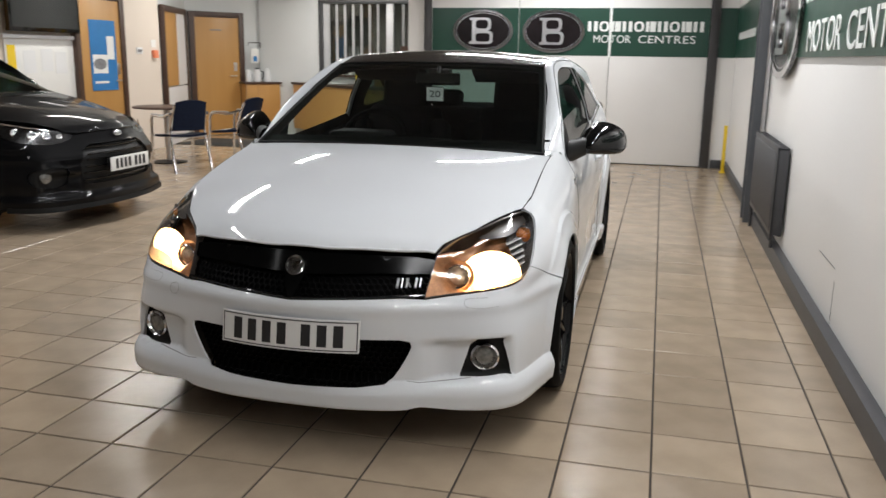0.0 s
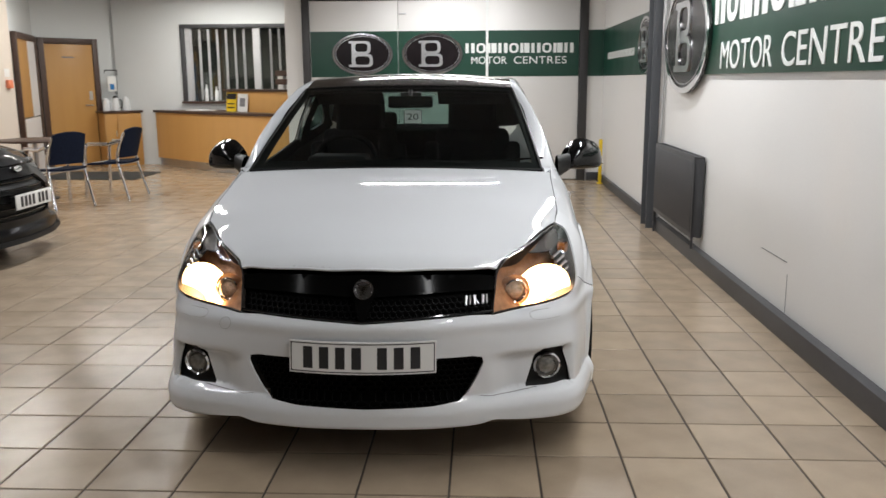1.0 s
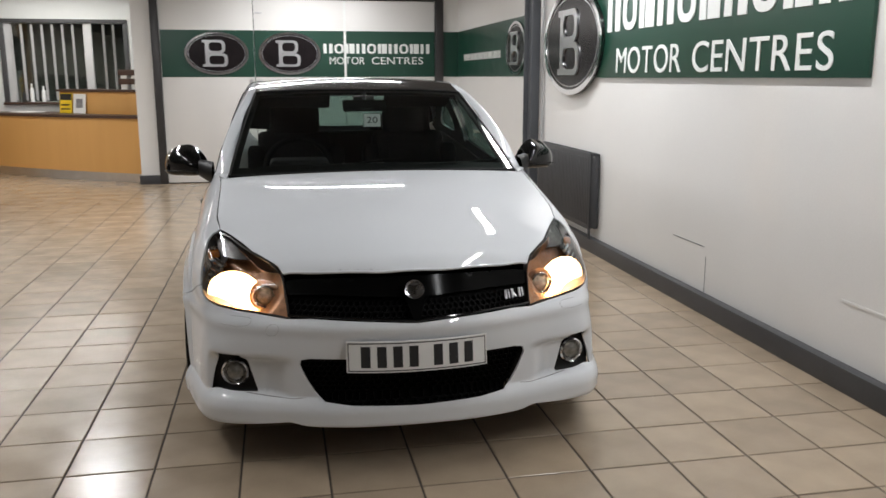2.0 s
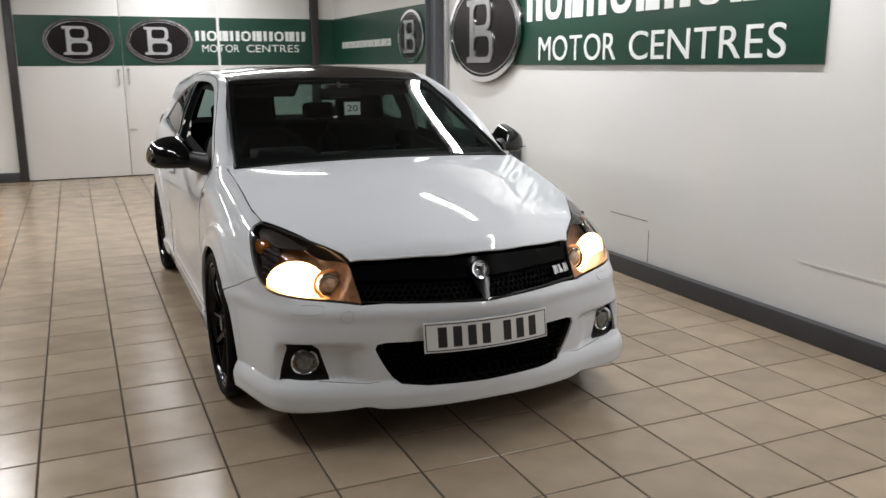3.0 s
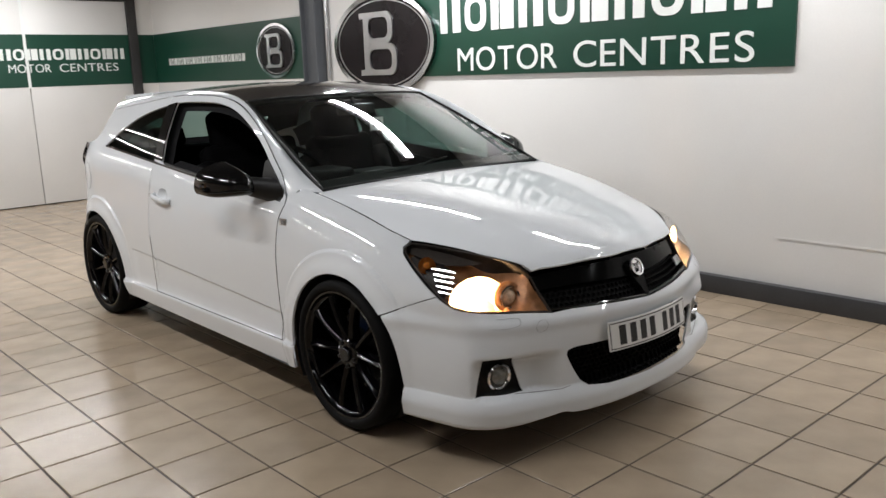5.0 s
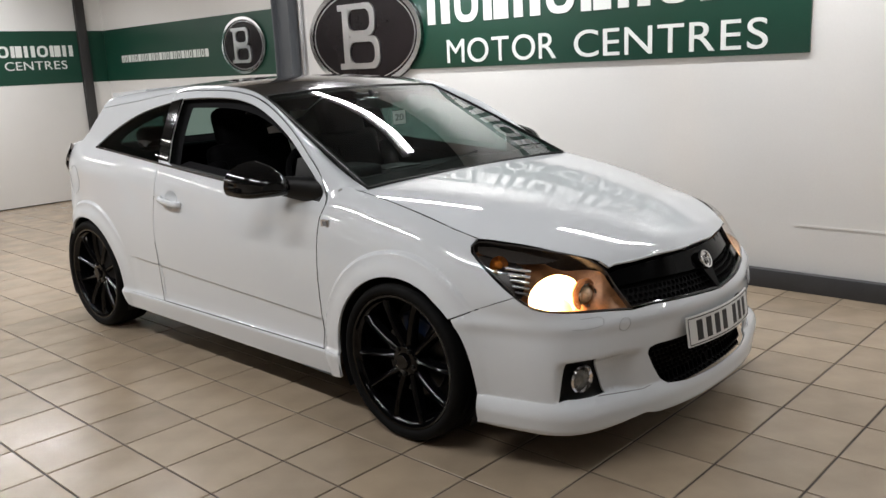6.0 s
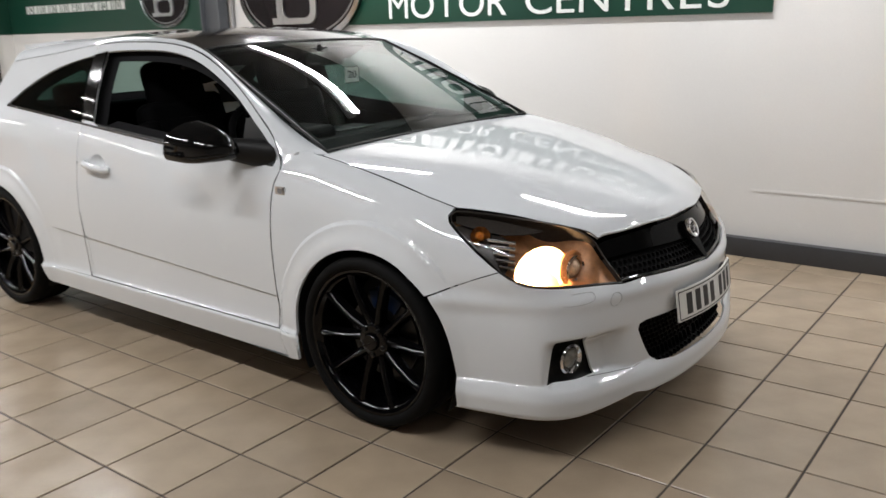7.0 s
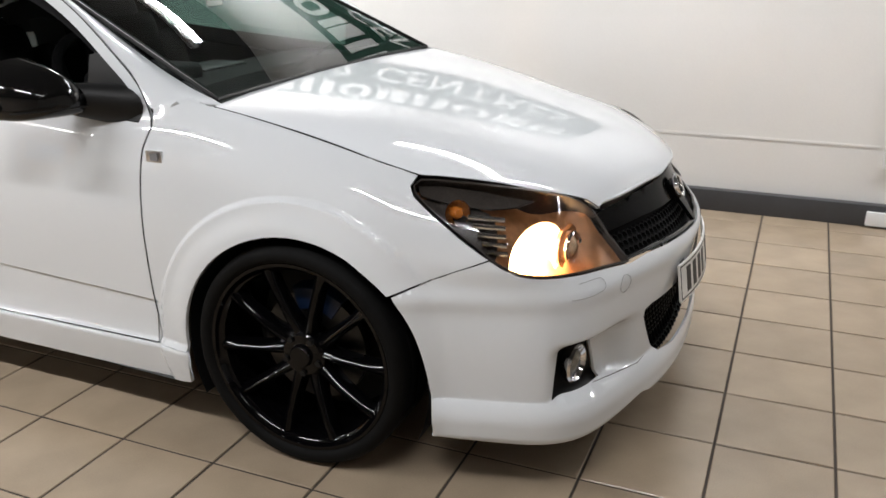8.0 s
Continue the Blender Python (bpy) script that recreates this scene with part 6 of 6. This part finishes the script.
def interior(car):
    dash = part("dashboard", box(-0.70, 0.70, 0.40, 0.92, 0.72, 0.955, 0.06, segments=4), DASH, car, "black dashboard")
    part("instrument_hood", box(-0.52, -0.20, 0.72, 0.95, 0.93, 1.005, 0.035, segments=4), DASH, dash)
    part("centre_vents", box(-0.13, 0.13, 0.78, 0.94, 0.90, 0.965, 0.015), SATIN_BLACK, dash)
    part("bulkhead", box(-0.70, 0.70, 0.30, 0.42, 0.30, 0.93), SATIN_BLACK, car)
    m = pose(-0.36, 1.02, 0.93, 62)
    wheel_ring = part("steering_wheel", tube([m @ Vector((0.185 * math.cos(t), 0.185 * math.sin(t), 0)) for t in [2 * math.pi * k / 40 for k in range(40)]], 0.016, 10, closed=True), SEAT, car, "black steering wheel")
    part("hub", cylinder(m @ pose(0, 0, -0.03), 0.07, 0.06, 0.04, 24, bevel=0.008), DASH, wheel_ring)
    for a in (0, 180, 250, 290):
        e = radians(a)
        part("spoke", tube([m @ Vector((0.05 * math.cos(e), 0.05 * math.sin(e), -0.01)), m @ Vector((0.18 * math.cos(e), 0.18 * math.sin(e), 0))], 0.013, 8), DASH, wheel_ring)
    part("column", tube([m @ Vector((0, 0, -0.02)), (-0.36, 0.75, 0.80)], 0.04, 12), DASH, wheel_ring)
    for x in (-0.36, 0.36):
        seat(car, x)
    rear = part("rear_bench", box(-0.62, 0.62, 2.05, 2.50, 0.42, 0.60, 0.07, segments=4), SEAT, car, "black rear bench seat")
    lean = pose(0, 2.45, 0.52, -20)
    part("backrest", box(-0.62, 0.62, -0.07, 0.07, 0, 0.55, 0.06, m=lean, segments=4), SEAT, rear)
    for x in (-0.34, 0.34):
        part("headrest", box(x - 0.12, x + 0.12, -0.05, 0.05, 0.55, 0.68, 0.04, m=lean, segments=3), SEAT, rear)
    part("parcel_shelf", box(-0.60, 0.60, 2.62, 3.05, 0.96, 0.985, 0.01), DASH, car)
    part("headliner", outward(grid(lambda u, y: (roof(u, y)[0] * 0.98, roof(u, y)[1], roof(u, y)[2] - 0.045), frac(10), list(np.linspace(1.16, 2.58, 10))), (0, 1.5, 3)), HEADLINER, car)
    part("tunnel", box(-0.12, 0.12, 0.8, 2.0, 0.30, 0.52, 0.04), DASH, car)
    for s in (-1, 1):
        card = [(0.50, 0.30), (2.60, 0.30), (2.60, 1.05)] + [(y, float(belt(y)) - 0.012) for y in np.linspace(2.5, 0.52, 12)]
        panel("door_card", card, [], on_side(s, offset_skin(-0.055)), DASH, car, 0.06, 0.01, label="black door lining")
        hole = [(y, z - 0.03) for y, z in WINDOW_TOP if 0.66 < y < 1.68] + [(1.68, 1.30), (1.68, 1.03)] + [(y, float(belt(y)) + 0.045) for y in np.linspace(1.6, 0.70, 10)]
        rear_hole = loop2([(1.93, 1.09), (1.92, 1.20), (1.95, 1.275), (2.05, 1.262), (2.22, 1.205), (2.36, 1.135), (2.30, 1.110)], 3)
        lining = [(0.56, 0.935)] + [(y, z + 0.045) for y, z in WINDOW_TOP if 0.57 < y < 2.5] + [(2.80, 1.10), (2.80, 0.95), (2.3, 1.0), (1.5, 0.95), (0.6, 0.905)]
        panel("pillar_lining", lining, [hole, rear_hole], on_side(s, offset_skin(-0.045)), HEADLINER, car, 0.05, 0, label="black pillar and quarter lining")
        part("sun_visor", box(s * 0.36 - 0.2, s * 0.36 + 0.2, -0.008, 0.008, -0.17, 0.0, 0.008, m=pose(0, 1.19, 1.345, 62)), HEADLINER, car)
    mir = part("rear_view_mirror", box(-0.105, 0.145, 0.985, 1.015, 1.25, 1.315, 0.014, segments=3), GLOSS_BLACK, car)
    part("stalk", tube([(0.02, 1.0, 1.30), (0.02, 1.03, 1.345)], 0.012, 8), SATIN_BLACK, mir)
    part("sensor_pod", box(-0.04, 0.08, 1.02, 1.10, 1.312, 1.337, 0.01), SATIN_BLACK, mir)
    # price ticket behind the windscreen
    k = part("ticket", box(-0.003, 0.093, 0.845, 0.8465, 1.17, 1.245, 0.0), PAPER, mir, "white ticket with a printed number")
    words = fit_to(lettering("20", 0.034, 0.001), pose(0.015, 0.8442, 1.192, 90), 0.060)
    part("number", words, INK, k, "black printed number", 0)
    part("ticket_edge", ring_plate(rounded(0.096, 0.075, 0.004), rounded(0.091, 0.070, 0.003), 0.0006, pose(0.045, 0.8448, 1.2075, 90)), INK, k)


hatchback()


# ---- the black hatchback parked across the room ----
def black_hatchback():
    """A black five-door nose with swept lamps and a wide hexagonal grille; the nose looks east."""
    place = pose(-5.41, 6.42, 0, 0, 0, 91) @ Matrix.Diagonal((1.03, 1.02, 1.05, 1))
    car = thing("black_hatchback", place, "black five-door hatchback with its lamps off, parked on the tiles", "car")
    part("underbody", box(-0.70, 0.70, -0.62, 2.95, 0.20, 0.36, 0.02), SATIN_BLACK, car)
    half = [(0.0, 0.19)] + smooth_run([(0.30, 0.192), (0.8, 0.185), (1.0, 0.19), (1.018, 0.20)], 4) + smooth_run([(1.022, 0.26), (1.040, 0.40), (1.056, 0.48), (1.089, 0.555)], 4) \
        + [(0.96, 0.70), (0.80, 0.675), (0.60, 0.655), (0.50, 0.690), (0.45, 0.705), (0.30, 0.716), (0.15, 0.721), (0.0, 0.722)]
    hexagon = [(0.30, 0.635), (0.37, 0.60), (0.40, 0.50), (0.35, 0.36), (0.30, 0.34), (0.0, 0.335)]
    grille_hole = [(0.0, 0.64)] + hexagon + [(-q, z) for q, z in hexagon[-2::-1]]
    vent = loop2([(0.50, 0.47), (0.64, 0.48), (0.78, 0.45), (0.76, 0.36), (0.60, 0.33), (0.48, 0.36)], 3)
    bumper = panel("front_bumper", half + [(-q, z) for q, z in half[-2:0:-1]], [grille_hole, vent, [(-q, z) for q, z in vent]], skin, BLACK_PAINT, car, 0.025, 0.02, away=(0, 0, 0.5))
    grille = panel("grille", grille_hole, [], offset_skin(-0.03), SATIN_BLACK, car, 0.04, 0, label="black grille backing")
    for k in range(6):
        z = 0.37 + 0.05 * k
        part("grille_bar", tube([Vector(offset_skin(-0.015)(np.array(q * 0.34), np.array(z))) for q in frac(10)], 0.007, 8), GLOSS_BLACK, grille)
    thicken(part("splitter", grid(lambda u, v: tuple(offset_skin(0.002 + 0.014 * v)(np.array(u), np.array(0.20 - 0.035 * v))), list(np.linspace(-0.95, 0.95, 40)), [0, 0.5, 1]), SATIN_BLACK, bumper, "black lip spoiler"), 0.012)
    for s in (-1, 1):
        panel("vent_back", [(s * q, z) for q, z in vent], [], offset_skin(-0.025), SATIN_BLACK, bumper, 0.03, 0, label="black corner vent")
        c = Vector(offset_skin(-0.02)(np.array(s * 0.66), np.array(0.405)))
        m = look(c, c + Vector((s * 0.4, -1, 0))) @ pose(0, 0, 0, 180)
        part("fog_lamp", lathe([(0.045, 0), (0.045, 0.015), (0.036, 0.018), (0.02, 0.024), (0, 0.026)], 24, m), FOG_LENS, bumper, "round fog lamp")
        lamp = loop2([(0.42, 0.700), (0.56, 0.652), (0.80, 0.672), (0.97, 0.735), (1.12, 0.800), (1.08, 0.815), (0.92, 0.800), (0.72, 0.766), (0.54, 0.740)], 3)
        o = [(s * q, z) for q, z in lamp]
        head = panel("headlamp", o, [], offset_skin(0.006), CLEAR, car, 0.03, 0, label="clear swept headlamp, off")
        panel("housing", o, [], offset_skin(0.001), LAMP_GREY, head, 0.03, 0, label="grey chrome lamp housing")
        for q, z, r in ((0.53, 0.700, 0.026), (0.62, 0.705, 0.030), (0.72, 0.718, 0.036), (0.83, 0.740, 0.032)):
            c = Vector(offset_skin(0.002)(np.array(s * q), np.array(z)))
            m = look(c, c + Vector((s * 0.5, -1, 0.2))) @ pose(0, 0, 0, 180)
            part("reflector", lathe([(0, 0), (r * 0.6, 0.001), (r, 0.004), (r * 0.9, 0.006), (r * 0.5, 0.003), (0, 0.004)], 24, m), CHROME, head, "chrome reflector cup")
        part("lamp_strip", tube([Vector(offset_skin(0.005)(np.array(s * q), np.array(z))) for q, z in ((0.60, 0.742), (0.75, 0.770), (0.92, 0.796), (1.03, 0.806))], 0.006, 8), CHROME, head, "bright upper strip")
        f = on_side(s)
        top = lambda y: float(fender_top(y)) - 0.003
        fen = wheel_arc(-0.033, 0.372, -3, 137) + [(-0.44, 0.70), (-0.36, 0.775)] + [(y, top(y)) for y in np.linspace(-0.33, 0.325, 14)] + [(0.37, 0.985), (0.44, 0.96), (0.427, 0.916), (0.446, 0.83), (0.455, 0.6), (0.448, 0.287)]
        panel("fender", fen, [], f, BLACK_PAINT, car, 0.025)
        door = [(0.452, 0.19), (0.459, 0.6), (0.450, 0.83), (0.431, 0.914)] + [p for p in FRAME_TOP if p[0] < 1.82][1:] + [(1.822, 1.388), (1.800, 1.03), (1.832, 0.6), (1.80, 0.19)]
        glass = [(0.478, 0.921)] + [p for p in WINDOW_TOP if p[0] < 1.735] + [(1.735, 1.350), (1.733, 1.034)] + [(y, float(belt(y)) + 0.003) for y in np.linspace(1.68, 0.53, 14)]
        leaf = panel("door", door, [glass], f, BLACK_PAINT, car, 0.035)
        panel("window_glass", glass, [], on_side(s, offset_skin(-0.006)), TINTED, leaf, 0.05, 0)
        quarter = [(1.806, 0.19), (1.836, 0.6), (1.804, 1.03), (1.826, 1.388)] + [p for p in FRAME_TOP if p[0] > 1.84] + [(2.95, 1.14), (3.12, 1.06), (3.26, 0.8), (3.25, 0.35), (2.99, 0.25)] + wheel_arc(AXLE, 0.372, -8, 183)
        panel("quarter_panel", quarter, [], f, BLACK_PAINT, car, 0.04)
        lower = [tuple(skin(s * (y + CORNER - Y_B), z)) for y, z in smooth_run([(0.37, 0.985), (0.442, 0.962), (0.532, 1.077), (0.762, 1.236), (1.018, 1.346), (1.28, 1.396), (1.6, 1.406), (1.83, 1.394), (2.2, 1.339), (2.6, 1.254), (2.95, 1.145)], 4)]
        upper = [tuple(v) for v in arc([(s * x, y, z) for x, y, z in ((0.735, 0.335, 0.982), (0.712, 0.42, 1.012), (0.688, 0.56, 1.082), (0.638, 0.83, 1.221), (0.592, 1.10, 1.345), (0.583, 1.30, 1.395), (0.577, 1.6, 1.414), (0.567, 1.85, 1.412), (0.555, 2.2, 1.396), (0.54, 2.6, 1.362), (0.54, 2.86, 1.30))], 4)]
        part("roof_rail", outward(grid(lambda u, v: Vector(lower[u]).lerp(Vector(upper[u]), v), range(len(lower)), [0, 0.5, 1]), (0, 1.3, 0.9)), BLACK_PAINT, car)
        mirror(car, s)
    edge = [(0.744, 0.325), (0.734, 0.2), (0.731, 0.0), (0.731, -0.2), (0.722, -0.31), (0.690, -0.366), (0.646, -0.440), (0.567, -0.558), (0.526, -0.622), (0.488, -0.683), (0.468, -0.724), (0.36, -0.775), (0.25, -0.813), (0.12, -0.842), (0.0, -0.852)]
    panel("bonnet", edge + [(-x, y) for x, y in edge[-2::-1]] + [(0.0, 0.305)], [], bonnet, BLACK_PAINT, car, 0.035, 0.012, away=(0, -0.1, 0.3))
    part("cowl", grid(lambda u, v: (u * 0.72, 0.30 + 0.10 * v - 0.03 * (1 - u * u), 0.955 + 0.01 * (1 - u * u) + 0.015 * v), frac(12), [0, 0.5, 1]), SATIN_BLACK, car)
    part("windscreen", outward(grid(windscreen, frac(16), [k / 10 for k in range(11)]), (0, 1.3, 0.8)), TINTED, car)
    part("roof", outward(grid(roof, frac(12), list(np.linspace(1.10, 2.60, 16))), (0, 1.5, 0.8)), BLACK_PAINT, car)
    part("tailgate", outward(grid(lambda u, v: (u * (0.62 - 0.08 * v), 3.28 - 0.5 * v * v, 0.30 + 1.06 * v), frac(10), [k / 8 for k in range(9)]), (0, 2, 0.6)), BLACK_PAINT, car)
    part("dashboard", box(-0.70, 0.70, 0.42, 0.92, 0.72, 0.955, 0.06), DASH, car)
    part("bulkhead", box(-0.70, 0.70, 0.30, 0.42, 0.30, 0.93), SATIN_BLACK, car)
    m = look((0, -0.872, 0.700), (0, -1.9, 1.0)) @ pose(0, 0, 0, 180)
    part("badge", prism([(0.058 * x, 0.024 * y) for x, y in ELLIPSE], 0.008, m, bevel=0.003), CHROME, car, "oval chrome badge")
    plate = part("number_plate", box(-0.26, 0.26, -0.985, -0.975, 0.42, 0.53, 0.002), PLATE, car, "white number plate with black character bars")
    for k in range(7):
        x = -0.200 + 0.057 * k + (0.03 if k > 3 else 0)
        part("character_bar", box(x, x + 0.035, -0.9866, -0.9853, 0.437, 0.513), INK, plate)
    part("plate_seat", box(-0.2, 0.2, -0.974, -0.90, 0.44, 0.51), SATIN_BLACK, plate)
    first = [o for o in bpy.data.objects["hatchback"].children if o.name.startswith("wheel")][0]
    for x, y, rz in ((-0.86, 0, 0), (-0.86, AXLE, 0), (0.86, 0, 180), (0.86, AXLE, 180)):
        w = copy_thing(first, pose(x, y, HUB - 0.007, 0, 0, rz))
        w.parent = car
    for s in (-1, 1):
        for y in (-0.033, AXLE):
            part("arch_liner", grid(lambda a, x: (s * x, y + 0.374 * math.cos(a), 0.304 + 0.374 * math.sin(a)), [radians(-25 + 230 * k / 30) for k in range(31)], [0.56, 0.70, 0.862]), SATIN_BLACK, car)
    return car


black_hatchback()


# ---- the tiled floor: a grout bed with bevelled tiles on it ----
PX, PY, X0, Y0, GAP = 0.3203, 0.3247, -0.02, 2.33, 0.0075
structure("floor", box(-8.6, 1.0, -4.2, 14.4, -0.15, -0.004), GROUT, "beige ceramic floor tiles with dark grout joints")
floor = bpy.data.objects["floor"]
one = box(-PX / 2 + GAP / 2, PX / 2 - GAP / 2, -PY / 2 + GAP / 2, PY / 2 - GAP / 2, -0.008, 0.0)
bmesh.ops.bevel(one, geom=[e for e in one.edges if all(v.co.z > -0.001 for v in e.verts)], offset=0.002, segments=1, affect="EDGES")
tile_mesh = bpy.data.meshes.new("tile")
one.to_mesh(tile_mesh)
tile_mesh.materials.append(TILE)
corners = [v.co.copy() for v in one.verts]
shape = [[v.index for v in f.verts] for f in one.faces]
one.free()
verts, faces, rng = [], [], random.Random(4)
for i in range(-27, 3):
    for j in range(-20, 37):
        x, y = X0 + PX * (i + 0.5), Y0 + PY * (j + 0.5)
        if x < -8.55 or x > 0.95:
            continue
        drop = -rng.random() * 0.0008
        if -3.55 < x < 0.83 and 1.2 < y < 6.9:
            ob = new("tile", tile_mesh)
            ob.parent = floor
            ob.matrix_basis = pose(x, y, drop, rng.uniform(-0.12, 0.12), rng.uniform(-0.12, 0.12), rng.choice((0, 180)))
        else:
            n = len(verts)
            verts += [(v.x + x, v.y + y, v.z + drop) for v in corners]
            faces += [[n + k for k in f] for f in shape]
rest = bpy.data.meshes.new("far_tiles")
rest.from_pydata(verts, [], faces)
rest.materials.append(TILE)
tagged(new("far_tiles", rest), "beige ceramic floor tiles in the distance", kind="stuff").parent = floor
